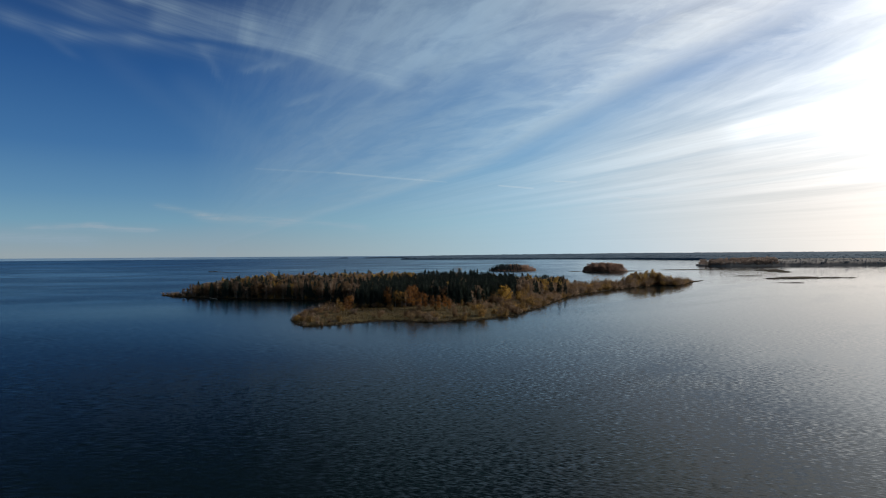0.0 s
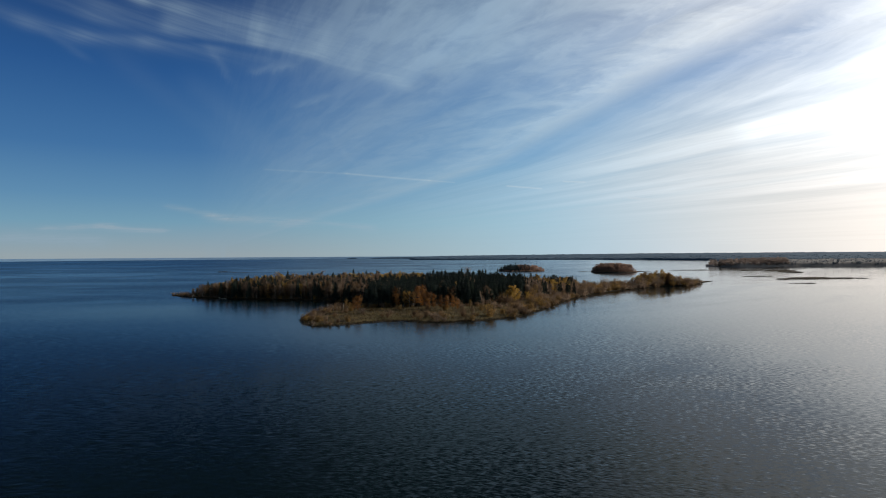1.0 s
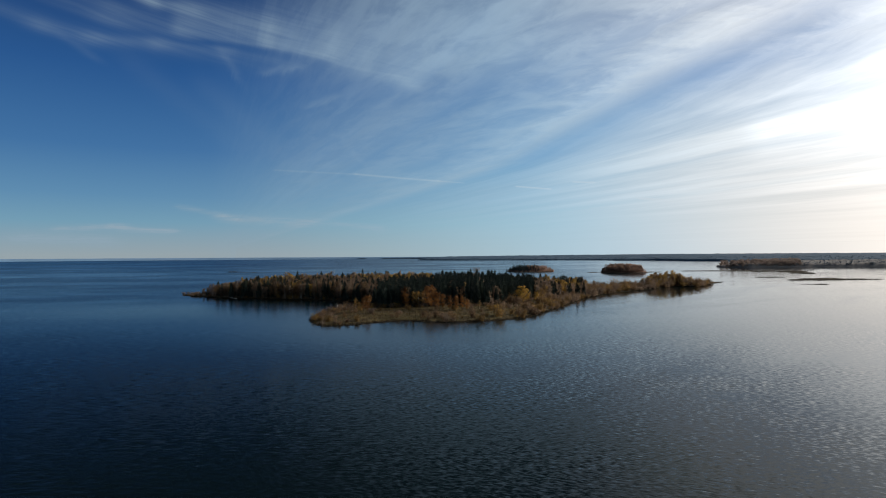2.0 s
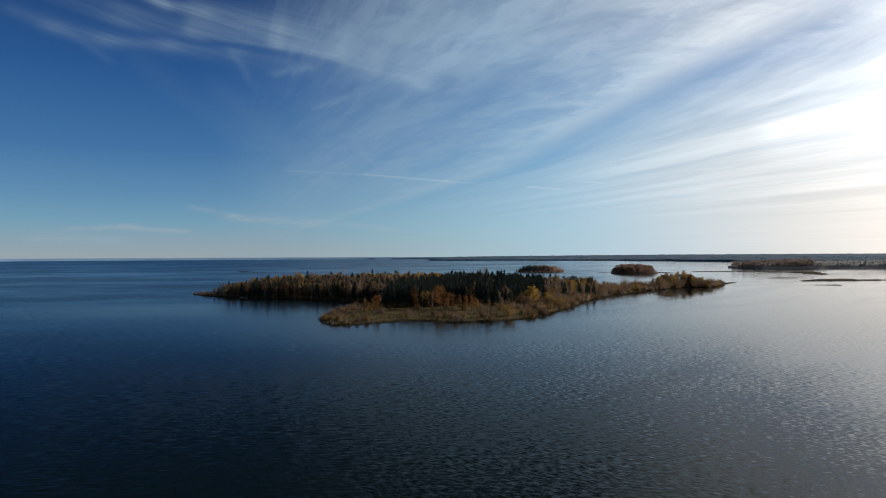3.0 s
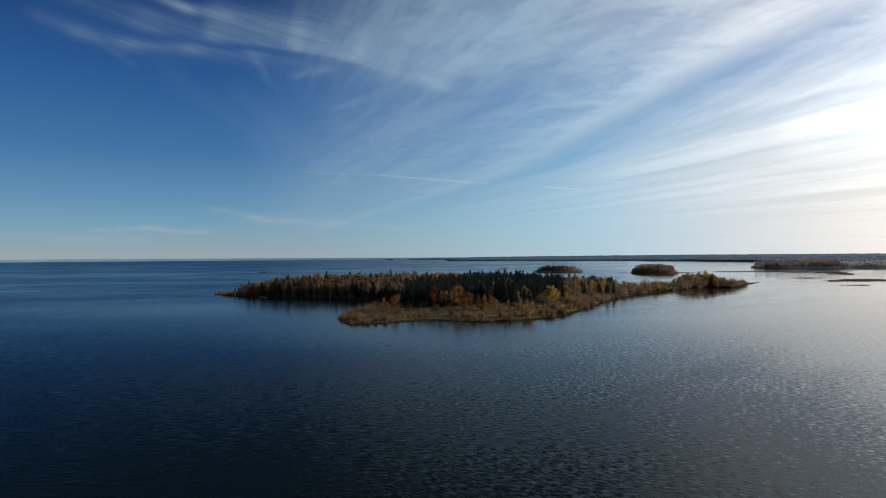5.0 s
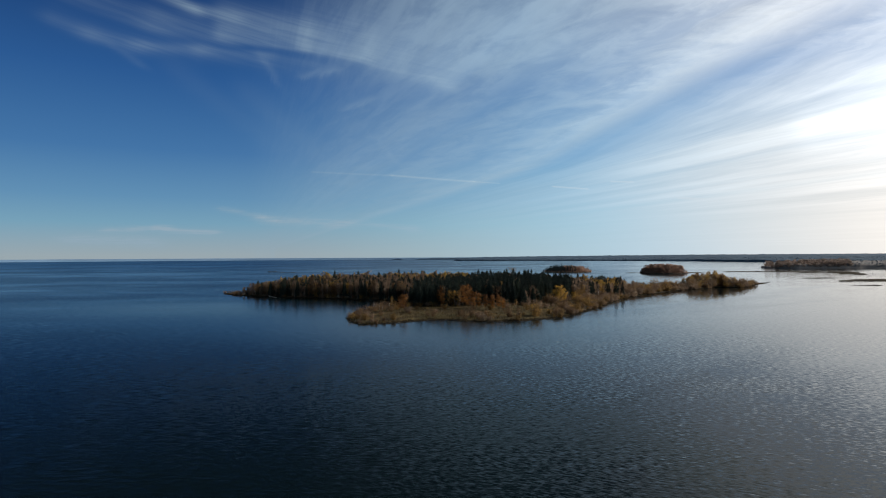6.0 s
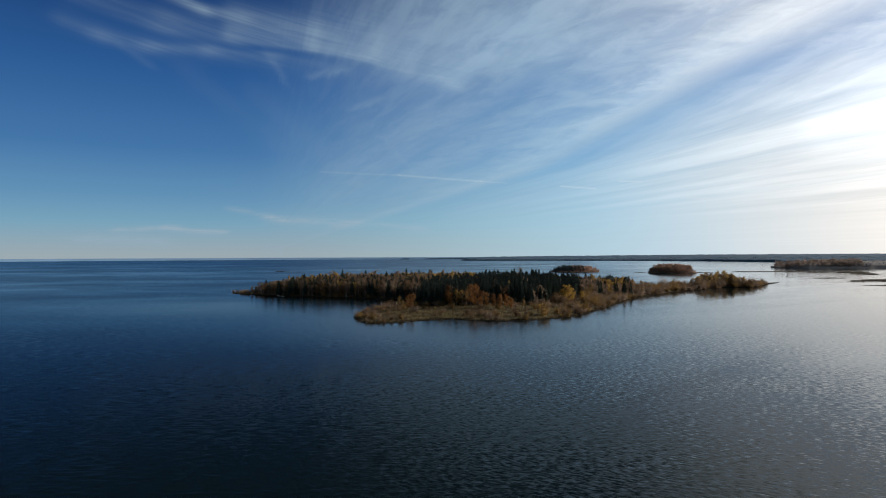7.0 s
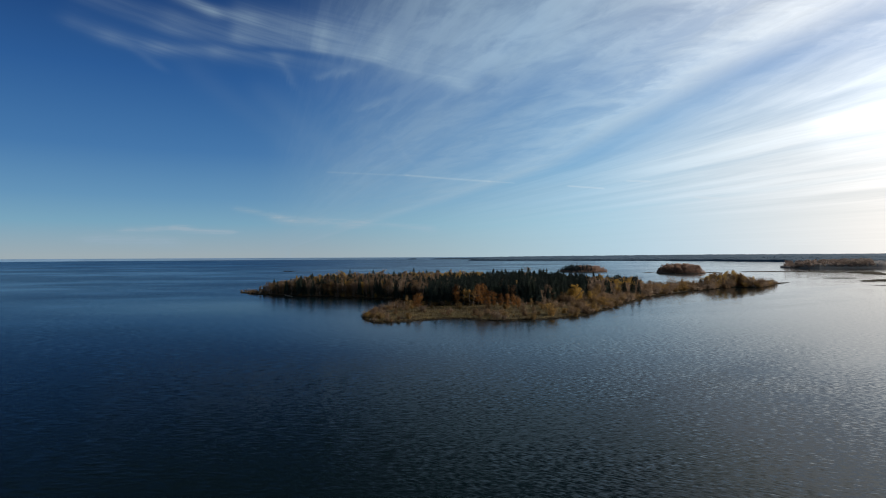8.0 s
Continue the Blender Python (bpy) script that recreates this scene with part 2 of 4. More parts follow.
def water_material():
    m, b = material("lake_water", 0.1, 0.21)
    b.inputs["IOR"].default_value = 1.33
    b.inputs["Specular Tint"].default_value = (0.90, 1.0, 1.0, 1)
    p = world_place()
    sep = X.node("ShaderNodeSeparateXYZ")
    X.put(sep.inputs[0], p)
    x, y = X(sep.outputs[0]), X(sep.outputs[1])

    def shelter(cx, cy, rx, ry):
        """A stretch of water in the lee of the island, 1 at its middle."""
        dx, dy = (x - cx) * (1 / rx), (y - cy) * (1 / ry)
        return X.op("EXPONENT", (dx * dx + dy * dy) * -1.0)

    calm = fbm(vec(x * 0.0030 + y * 0.0014, y * 0.0060 - x * 0.0020, 0.3), 1.0, 5.0, 0.6, 0.2)   # slicks and wind lanes
    gust = fbm(vec(x * 0.012, y * 0.016, 2.0), 1.0, 3.0, 0.5)
    lane = fbm(vec(x * 0.0012 + y * 0.0006, y * 0.0085 - x * 0.0016, 8.0), 1.0, 4.0, 0.6, 0.3)      # long lanes across the lake
    open_lake = ramp(x * -1.0 + y * 0.55, 30.0, 330.0, 1.0, 2.0)      # the wind blows over the open water to the north-west
    lee = ramp(x - y * 0.12, 10.0, 120.0, 1.0, 0.45)      # sheltered water beside the spit
    rest = X.op("MINIMUM", shelter(-15.0, 280.0, 135.0, 75.0) + shelter(-165.0, 400.0, 120.0, 75.0), 1.0)
    live = ramp(calm * 0.6 + gust * 0.2 + lane * 0.2, 0.36, 0.60, 0.72, 1.0) * open_lake * (1.0 - rest * 0.6)
    X.put(b.inputs["Base Color"], mix(calm, (0.0020, 0.0052, 0.0058, 1), (0.0028, 0.0066, 0.0072, 1)))
    X.put(b.inputs["Roughness"], live * live * lee * 0.045 + 0.03 + rest * 0.12)

    def train(kx, ky, length, crest, seed, detail):
        """Slope of irregular waves that run along (kx, ky), their crests so many lengths long."""
        n = fbm(vec((x * kx + y * ky) * (1 / length), (x * -ky + y * kx) * (1 / (length * crest)), seed), 1.0, detail, 0.55, 0.25)
        return (n - 0.5) * 6.0

    patch = fbm(vec(x * 0.06, y * 0.045, 6.0), 1.0, 3.0, 0.55)
    east = ramp(x + y * 0.1, -60.0, 60.0)
    one = train(0.42, 0.91, 0.55, 3.0, 1.0, 3.0) * ramp(patch, 0.34, 0.60, 0.55, 1.1) * (0.4 + east * 1.1)
    two = train(-0.16, 0.99, 0.65, 6.0, 2.0, 3.0) * ramp(patch, 0.64, 0.36, 0.3, 1.0) * (0.95 - east * 0.4)
    three = train(-0.70, 0.71, 0.44, 2.8, 3.0, 3.0) * (0.3 + east * 0.55)
    lane_east = fbm(vec((x - y) * 0.011, (x + y) * 0.0022, 12.0), 1.0, 4.0, 0.55, 0.3)
    rip = fbm(vec(x * 1.6, y * 2.2, 4.0), 1.0, 2.0, 0.6) - 0.5
    sx = (one * 0.42 - two * 0.16 - three * 0.7) * ramp(x, -40.0, 90.0, 0.35, 1.0) * WAVE + rip * RIPPLE
    sy = (one * 0.91 + two * 0.99 + three * 0.7) * WAVE + rip * RIPPLE
    up = X.node("ShaderNodeVectorMath")
    up.operation = "NORMALIZE"
    calmer = ramp(live, 1.0, 2.0, 1.0, 1.3) * ramp(x, -140.0, 10.0, 0.9, 1.0) * lee * (1.0 - rest * 0.45) * ramp(lane, 0.35, 0.6, 0.7, 1.1) * ramp(y, 360.0, 150.0, 0.6, 1.0)
    lean = ramp(y, 600.0, 2600.0, 0.0, 0.045) * ramp(x / (y + 200.0), 0.12, -0.2) + live * ramp(x - y * 0.25, -90.0, 90.0, 0.034, 0.0) + ramp(y, 430.0, 90.0, 0.0, 0.046) * ramp(x - y * 0.2, 105.0, -20.0)      # added southward tilt of the normals, so the water mirrors higher, darker sky
    X.put(up.inputs[0], vec(sx * calmer, sy * calmer - lean * (1.0 - rest * 0.55) - ramp(lane_east, 0.52, 0.68, 0.0, 0.016) * east, 1.0))
    X.tree.links.new(up.outputs[0], b.inputs["Normal"])
    return m


WAVE, RIPPLE = 0.072, 0.02
WATER = water_material()
MEADOW = mottled("dry_meadow_grass", (0.018, 0.013, 0.006), (0.082, 0.060, 0.023), 0.30, 0.95, 0.25, third=(0.050, 0.040, 0.015))
FOREST_FLOOR = mottled("forest_litter", (0.030, 0.022, 0.012), (0.075, 0.052, 0.025), 0.4, 0.95, 0.2)
# shore mud, its colour darkened to hold the shade under the bank
SHADE_MUD = mottled("shaded_shore_mud", (0.012, 0.010, 0.007), (0.028, 0.022, 0.015), 0.9, 1.0, 0.1, sheen=0.0)
# mud and reeds of the far banks, lightened in colour to imitate haze
HAZED_MUD = mottled("hazed_bank_mud", (0.040, 0.037, 0.034), (0.070, 0.063, 0.054), 0.5, 1.0, 0.1, sheen=0.0)
HAZED_REED = leaves("hazed_bank_reeds", (0.060, 0.054, 0.045), (0.095, 0.083, 0.066), (0.14, 0.12, 0.09), 0.4)
STONE = mottled("shore_stone", (0.03, 0.028, 0.025), (0.09, 0.084, 0.075), 1.5, 0.85, 0.05)
REEF_STONE = mottled("wet_reef_stone", (0.014, 0.016, 0.018), (0.035, 0.038, 0.042), 0.8, 0.7, 0.05)
DRY_GRASS = leaves("dry_grass_blades", (0.0224, 0.0152, 0.0064), (0.0624, 0.044, 0.0168), (0.136, 0.096, 0.0376), 0.3)
# reeds painted near black for the bank's shade and dark reflection
SHADE_REED = leaves("shade_dark_reeds", (0.012, 0.010, 0.007), (0.022, 0.017, 0.010), (0.040, 0.030, 0.017), 0.1)
SPRUCE = leaves("spruce_needles", (0.015, 0.021, 0.018), (0.022, 0.031, 0.025), (0.036, 0.047, 0.032), 0.08)
GOLD = leaves("gold_birch_leaves", (0.12, 0.078, 0.026), (0.23, 0.145, 0.038), (0.34, 0.215, 0.055), 0.55)
BRIGHT_GOLD = leaves("bright_gold_willow_leaves", (0.15, 0.092, 0.022), (0.27, 0.165, 0.036), (0.40, 0.245, 0.055), 0.55)
ORANGE = leaves("orange_aspen_leaves", (0.0782, 0.0368, 0.01288), (0.1518, 0.06808, 0.02024), (0.23, 0.1058, 0.03128))
BROWN = leaves("thin_brown_twigs_and_leaves", (0.0945, 0.0702, 0.054), (0.1575, 0.1116, 0.0792), (0.216, 0.1485, 0.0972), 0.6)
WILLOW = leaves("willow_leaves", (0.05848, 0.03612, 0.01462), (0.1376, 0.08256, 0.02752), (0.2666, 0.1591, 0.04472))
RUST = leaves("rust_brown_leaves", (0.063, 0.0405, 0.027), (0.117, 0.0738, 0.0414), (0.18, 0.1125, 0.0576), 0.6)
BIRCH_BARK = mottled("birch_bark", (0.12, 0.11, 0.10), (0.52, 0.49, 0.45), 1.2, 0.85)
DARK_BARK = mottled("dark_bark", (0.030, 0.022, 0.016), (0.085, 0.062, 0.045), 1.5, 0.95)
# spruce needles made paler and bluer, with haze in the colour
HAZED_SPRUCE = leaves("hazed_spruce_needles", (0.026, 0.038, 0.042), (0.034, 0.048, 0.050), (0.046, 0.060, 0.058), 0.1)
# blue of the air painted into the leaves of the distant woods
HAZED_CONIFER = leaves("hazed_conifer_woods", (0.034, 0.0612, 0.0935), (0.0425, 0.0714, 0.1037), (0.0527, 0.0816, 0.1122), 0.1)
HAZED_MIXED = leaves("hazed_mixed_woods", (0.02624, 0.05412, 0.08856), (0.03444, 0.06396, 0.1), (0.04592, 0.07544, 0.1066), 0.6)
# brown woods greyed and paled: distance haze put into the colour
HAZED_HEAD_WOODS = leaves("hazed_headland_woods", (0.16, 0.128, 0.116), (0.215, 0.165, 0.142), (0.27, 0.205, 0.168), 0.5)
# distant canopy, coloured blue in place of aerial haze
HAZED_LAND = mottled("hazed_woodland", (0.030, 0.060, 0.096), (0.040, 0.072, 0.110), 0.012, 0.95)
# the headland's canopy, its grey again haze in the base colour
HAZED_HEAD_LAND = mottled("hazed_headland_woodland", (0.10, 0.098, 0.10), (0.14, 0.125, 0.118), 0.03, 0.95)
# rust-brown leaves, lightened and greyed in the colour for haze
HAZED_LEAVES = leaves("hazed_islet_leaves", (0.19, 0.125, 0.10), (0.26, 0.165, 0.125), (0.32, 0.205, 0.145), 0.6)
# pale blue of horizon haze, put into the strip's base colour
HAZE_STRIP = mottled("horizon_haze", (0.11, 0.19, 0.29), (0.13, 0.21, 0.32), 0.004, 0.95)

# ---- mesh tools ----
rng = np.random.default_rng(7)


def mesh_of(name, verts, faces, mats, slots=None, smooth=False):
    """A mesh from arrays; faces all have the same number of corners."""
    verts, faces = np.asarray(verts, np.float32), np.asarray(faces, np.int32)
    me = bpy.data.meshes.new(name)
    k = faces.shape[1]
    me.vertices.add(len(verts))
    me.vertices.foreach_set("co", verts.ravel())
    me.loops.add(faces.size)
    me.loops.foreach_set("vertex_index", faces.ravel())
    me.polygons.add(len(faces))
    me.polygons.foreach_set("loop_start", np.arange(0, faces.size, k, dtype=np.int32))
    for mat in mats:
        me.materials.append(mat)
    if slots is not None:
        me.polygons.foreach_set("material_index", np.asarray(slots, np.int32))
    me.polygons.foreach_set("use_smooth", np.full(len(faces), smooth))
    me.update(calc_edges=True)
    me.validate()
    return me


def part(name, me, parent, label=""):
    ob = new(name, me)
    ob.parent = parent
    return tagged(ob, label)


def merge(pieces):
    """Joins (verts, faces) pairs."""
    vs, fs, n = [], [], 0
    for v, f in pieces:
        vs.append(np.asarray(v, float))
        fs.append(np.asarray(f, int) + n)
        n += len(v)
    return np.vstack(vs), np.vstack(fs)


def spread(template, rows):
    """One (verts, faces) for many stands of a template: rows of x, y, z, scale, height factor, turn."""
    v, f = template
    rows = np.asarray(rows, float)
    c, s = np.cos(rows[:, 5])[:, None], np.sin(rows[:, 5])[:, None]
    sc = rows[:, 3][:, None]
    X_ = (v[:, 0] * c - v[:, 1] * s) * sc + rows[:, 0][:, None]
    Y_ = (v[:, 0] * s + v[:, 1] * c) * sc + rows[:, 1][:, None]
    Z_ = v[:, 2] * sc * rows[:, 4][:, None] + rows[:, 2][:, None]
    verts = np.stack([X_, Y_, Z_], -1).reshape(-1, 3)
    faces = (f[None] + (np.arange(len(rows)) * len(v))[:, None, None]).reshape(-1, f.shape[1])
    return verts, faces


def limb(p0, p1, r0, r1, sides=5, bend=0.0, steps=2):
    """A tapered, slightly bent limb, as quads."""
    p0, p1 = np.array(p0, float), np.array(p1, float)
    d = p1 - p0
    d /= np.linalg.norm(d)
    a = np.cross(d, (0.3, 1, 0.2))
    a /= np.linalg.norm(a)
    b = np.cross(d, a)
    vs, fs = [], []
    for i in range(steps + 1):
        t = i / steps
        c = p0 + (p1 - p0) * t + a * bend * math.sin(math.pi * t)
        r = r0 + (r1 - r0) * t
        for k in range(sides):
            g = 2 * math.pi * k / sides
            vs.append(c + (a * math.cos(g) + b * math.sin(g)) * r)
    for i in range(steps):
        for k in range(sides):
            k2 = (k + 1) % sides
            fs.append((i * sides + k, i * sides + k2, (i + 1) * sides + k2, (i + 1) * sides + k))
    return np.array(vs), np.array(fs)


def cards(centres, sizes, r, heart):
    """Leaf clusters: small bent quads round the centres, that face away from the heart of their crown, more or less."""
    n = len(centres)
    out = (centres - heart) * np.array((1, 1, 0.8))
    out /= np.linalg.norm(out, axis=1)[:, None] + 1e-6
    out += r.normal(size=(n, 3)) * 0.42
    out /= np.linalg.norm(out, axis=1)[:, None]
    a = np.cross(out, r.normal(size=(n, 3)))
    a /= np.linalg.norm(a, axis=1)[:, None]
    b = np.cross(out, a)
    s = np.asarray(sizes)[:, None]
    k = r.uniform(0.55, 1.0, (n, 1))
    v = np.stack([centres - a * s, centres - b * s * k, centres + a * s * r.uniform(0.7, 1.1, (n, 1)), centres + b * s * k], 1).reshape(-1, 3)
    return v, np.arange(n * 4).reshape(n, 4)


# ---- kinds of trees: (trunk, crown) templates ----
def spruce_shape(r, h, tiers=17, full=1.0):
    trunk = limb((0, 0, -0.3), (0, 0, h * 0.97), h * 0.012, 0.02, 5, 0.05, 3)
    vs, fs, n = [], [], 0
    low = h * r.uniform(0.06, 0.16)
    for i in range(tiers):
        t = i / (tiers - 1)
        z = low + (h - low) * t ** 0.92
        reach = h * 0.17 * full * (1 - t) ** 0.58 * r.uniform(0.82, 1.12) + 0.5
        count = int(10 - 5 * t)
        turn = r.uniform(0, 6.28)
        for k in range(count):
            g = turn + 6.283 * k / count + r.uniform(-0.2, 0.2)
            L = reach * r.uniform(0.72, 1.15)
            d = np.array((math.cos(g), math.sin(g), 0))
            side = np.array((-d[1], d[0], 0)) * L * 0.46
            root, tip = np.array((0, 0, z)), d * L + (0, 0, z - L * r.uniform(0.28, 0.5))
            mid = d * L * 0.6 + np.array((0, 0, z - L * 0.12))
            vs += [root, mid + side, tip, mid - side, root + (0, 0, 0.25), mid + (0, 0, 0.1), tip, mid - (0, 0, L * 0.42)]
            fs += [(n, n + 1, n + 2, n + 3), (n + 4, n + 5, n + 6, n + 7)]
            n += 8
    w = h * 0.05
    for ax, ay in ((w, 0), (0, w)):          # the dense leader
        vs += [np.array((ax, ay, h - 2.8)), np.array((0, 0, h + 0.2)), np.array((-ax, -ay, h - 2.8)), np.array((0, 0, h - 3.6))]
        fs += [(n, n + 1, n + 2, n + 3)]
        n += 4
    return trunk, (np.array(vs), np.array(fs))


def broadleaf_shape(r, h, width=0.19, low=0.32, count=660, leaf=0.335, limbs=12, slender=1.0):
    """Birch, aspen: slim bent trunk, rising limbs, leaves in loose clumps round the limbs."""
    lean = r.uniform(-0.03, 0.03, 2) * h
    top = np.array((lean[0], lean[1], h * 0.95))
    pieces = [limb((0, 0, -0.3), top, h * 0.011 * slender, 0.025, 6, r.uniform(-0.02, 0.02) * h, 4)]
    centres = []
    for i in range(limbs):
        t = low + (0.96 - low) * (i + r.uniform(0, 0.8)) / limbs
        g = i * 2.4 + r.uniform(-0.5, 0.5)
        env = math.sin(math.pi * min(1.0, (t - low) / (1.06 - low) * 0.86 + 0.16)) ** 0.8
        L = h * width * env * r.uniform(0.6, 1.2) + 0.25
        p0 = top * t / 0.95 * np.array((1, 1, 1))
        p1 = p0 + np.array((math.cos(g) * L, math.sin(g) * L, L * r.uniform(0.5, 1.0)))
        pieces.append(limb(p0, p1, h * 0.0045, 0.015, 3, 0.05 * L, 2))
        m = int(count / limbs)
        u = r.uniform(0.25, 1.08, m)[:, None]
        centres.append(p0 + (p1 - p0) * u + r.normal(size=(m, 3)) * h * 0.042 * np.array((1.1, 1.1, 0.85)))
    m = count // 9
    centres.append(top + r.normal(size=(m, 3)) * h * np.array((0.03, 0.03, 0.05)) - (0, 0, h * 0.03))
    c = np.vstack(centres)
    c = c[c[:, 2] > h * 0.12]
    heart = np.column_stack([lean[0] * c[:, 2] / h, lean[1] * c[:, 2] / h, np.clip(c[:, 2] * 0.55 + h * 0.2, 0, h * 0.75)])
    return merge(pieces), cards(c, r.uniform(0.6, 1.25, len(c)) * leaf, r, heart)


def bush_shape(r, h, wide=0.75, count=460, leaf=0.225, stems=12):
    pieces, centres = [], []
    for i in range(stems):
        g = i * 2.4 + r.uniform(-0.4, 0.4)
        out = h * wide * r.uniform(0.15, 0.85)
        p1 = np.array((math.cos(g) * out, math.sin(g) * out, h * r.uniform(0.55, 1.0) * (1.05 - 0.4 * out / (h * wide))))
        pieces.append(limb((p1[0] * 0.12, p1[1] * 0.12, -0.2), p1, h * 0.012, 0.015, 3, 0.08 * h, 2))
        m = count // stems
        u = r.uniform(0.15, 1.05, m)[:, None]
        centres.append(p1 * u + r.normal(size=(m, 3)) * h * np.array((0.14, 0.14, 0.10)))
    c = np.vstack(centres)
    c[:, 2] = np.maximum(c[:, 2], 0.15)
    return merge(pieces), cards(c, r.uniform(0.6, 1.3, len(c)) * leaf, r, np.array((0, 0, h * 0.15)))


# ---- the island: outline, heights ----
def smooth_outline(points, per=6):
    p = np.array(points, float)
    out = []
    for i in range(len(p)):
        a, b, c, d = p[i - 1], p[i], p[(i + 1) % len(p)], p[(i + 2) % len(p)]
        for k in range(per):
            t = k / per
            out.append(0.5 * ((2 * b) + (c - a) * t + (2 * a - 5 * b + 4 * c - d) * t * t + (3 * b - a - 3 * c + d) * t ** 3))
    return np.array(out)


def inland(outline, xy):
    """Metres from the shore, minus out on the water."""
    a, b = outline, np.roll(outline, -1, 0)
    best = np.full(len(xy), 1e9)
    inside = np.zeros(len(xy), bool)
    for (ax, ay), (bx, by) in zip(a, b):
        dx, dy = bx - ax, by - ay
        t = np.clip(((xy[:, 0] - ax) * dx + (xy[:, 1] - ay) * dy) / (dx * dx + dy * dy + 1e-9), 0, 1)
        best = np.minimum(best, (xy[:, 0] - ax - t * dx) ** 2 + (xy[:, 1] - ay - t * dy) ** 2)
        cross = (ay > xy[:, 1]) != (by > xy[:, 1])
        with np.errstate(divide="ignore", invalid="ignore"):
            at = ax + (xy[:, 1] - ay) / (by - ay + 1e-12) * dx
        inside ^= cross & (xy[:, 0] < at)
    return np.where(inside, 1, -1) * np.sqrt(best)


def waves2(x, y, k, seed):
    """Cheap smooth noise from a few sines."""
    r = np.random.default_rng(seed)
    out = np.zeros_like(x)
    for i in range(6):
        g, f = r.uniform(0, 6.28), k * r.uniform(0.6, 1.9)
        out += np.sin((x * math.cos(g) + y * math.sin(g)) * f + r.uniform(0, 6.28))
    return out / 6


ISLAND = smooth_outline([
    (-264, 561), (-228, 523), (-190, 508), (-160, 500), (-128, 490), (-98, 478), (-72, 455), (-63, 428), (-72, 404),
    (-88, 384), (-88, 350), (-81, 326), (-71, 311), (-60, 315), (-47, 326), (-32, 335), (-20, 331), (0, 327), (17, 335),
    (38, 352), (56, 386), (84, 452), (103, 497), (133, 549), (173, 601), (215, 648), (240, 672), (262, 671), (278, 690), (306, 736), (345, 792),
    (272, 728), (214, 686), (170, 645), (132, 632), (90, 652), (30, 672), (-50, 680), (-120, 662), (-180, 622), (-225, 585)])


def rise(d, x, y, top=2.6):
    bank = np.clip((d + 1.0) / 5.0, -1, 1)
    return np.where(d < -1.0, np.maximum(-1.2, (d + 1.0) * 0.25 - 0.12), -0.12 + np.clip(bank, 0, 1) * 0.85 + np.clip(d - 3, 0, 60) / 60 * top) + np.where(d > 2, waves2(x, y, 0.12, 3) * 0.25, 0)


def land(name, outline, step, top, mats, label, category="island", chooser=None):
    """A low island as one sheet of ground, its rim under the water."""
    lo, hi = outline.min(0) - 8, outline.max(0) + 8
    xs, ys = np.arange(lo[0], hi[0], step), np.arange(lo[1], hi[1], step)
    gx, gy = np.meshgrid(xs, ys)
    x, y = gx.ravel(), gy.ravel()
    d = inland(outline, np.stack([x, y], 1)) + waves2(x, y, 0.45, 9) * min(1.2, step * 0.5)
    z = rise(d, x, y, top)
    idx = np.arange(len(x)).reshape(gx.shape)
    quads = np.stack([idx[:-1, :-1], idx[:-1, 1:], idx[1:, 1:], idx[1:, :-1]], -1).reshape(-1, 4)
    quads = quads[d[quads].max(1) > -3.5]
    used, back = np.unique(quads, return_inverse=True)
    quads = back.reshape(-1, 4)
    dm, c = d[used][quads].mean(1), np.stack([x[used][quads].mean(1), y[used][quads].mean(1)], 1)
    slots = np.where(dm < 3.2, 1, 0)
    if chooser:
        slots = np.where((dm >= 3.2) & chooser(c[:, 0], c[:, 1]), 2, slots)
    me = mesh_of(name, np.stack([x[used], y[used], z[used]], 1), quads, mats, slots, True)
    return tagged(new(name, me), label, category, kind="structure")


def heights(outline, x, y, top=2.6):
    x, y = np.atleast_1d(np.asarray(x, float)), np.atleast_1d(np.asarray(y, float))
    d = inland(outline, np.stack([x, y], 1))
    return d, rise(d, x, y, top)


def forest_edge(x):
    """How far off the wood begins behind the meadow, by x."""
    return np.interp(x, [-300, -75, -55, 0, 20, 32, 45, 60, 90, 125, 150], [455, 455, 404, 400, 408, 430, 458, 470, 505, 590, 2000])


def wooded(x, y):
    return y > forest_edge(x)


# ---- lake ----
water = new("water", mesh_of("water", [(-9000, -9000, 0), (9000, -9000, 0), (9000, 9000, 0), (-9000, 9000, 0)], [(0, 1, 2, 3)], [WATER]))
tagged(water, "dark blue rippled lake water under cirrus sky", "water", kind="structure")
land("ground", ISLAND, 2.5, 2.6, [MEADOW, SHADE_MUD, FOREST_FLOOR], "low island of dry grass meadow, woodland floor and muddy, shade-darkened shore", "island", lambda x, y: wooded(x, y) | (x > 50))

# ---- tree templates ----
SPRUCES = [spruce_shape(rng, h, 17, f) for h, f in ((17.5, 1.1), (19.0, 0.95), (16.0, 1.2), (14.0, 1.1), (18.0, 0.9))]
BIRCHES = [broadleaf_shape(rng, h, w, lo) for h, w, lo in ((14, 0.17, 0.16), (15.5, 0.16, 0.2), (13, 0.20, 0.12), (14.5, 0.15, 0.24), (12, 0.19, 0.14))]
ROUNDED = [broadleaf_shape(rng, h, w, lo, 900, 0.27, 15, 1.2) for h, w, lo in ((9, 0.30, 0.16), (7.5, 0.32, 0.14), (10, 0.26, 0.2))]
ASPENS = [broadleaf_shape(rng, h, w, lo, 1100, 0.21, 15, 1.1) for h, w, lo in ((9.5, 0.20, 0.10), (8.5, 0.23, 0.12), (10.5, 0.17, 0.14))]
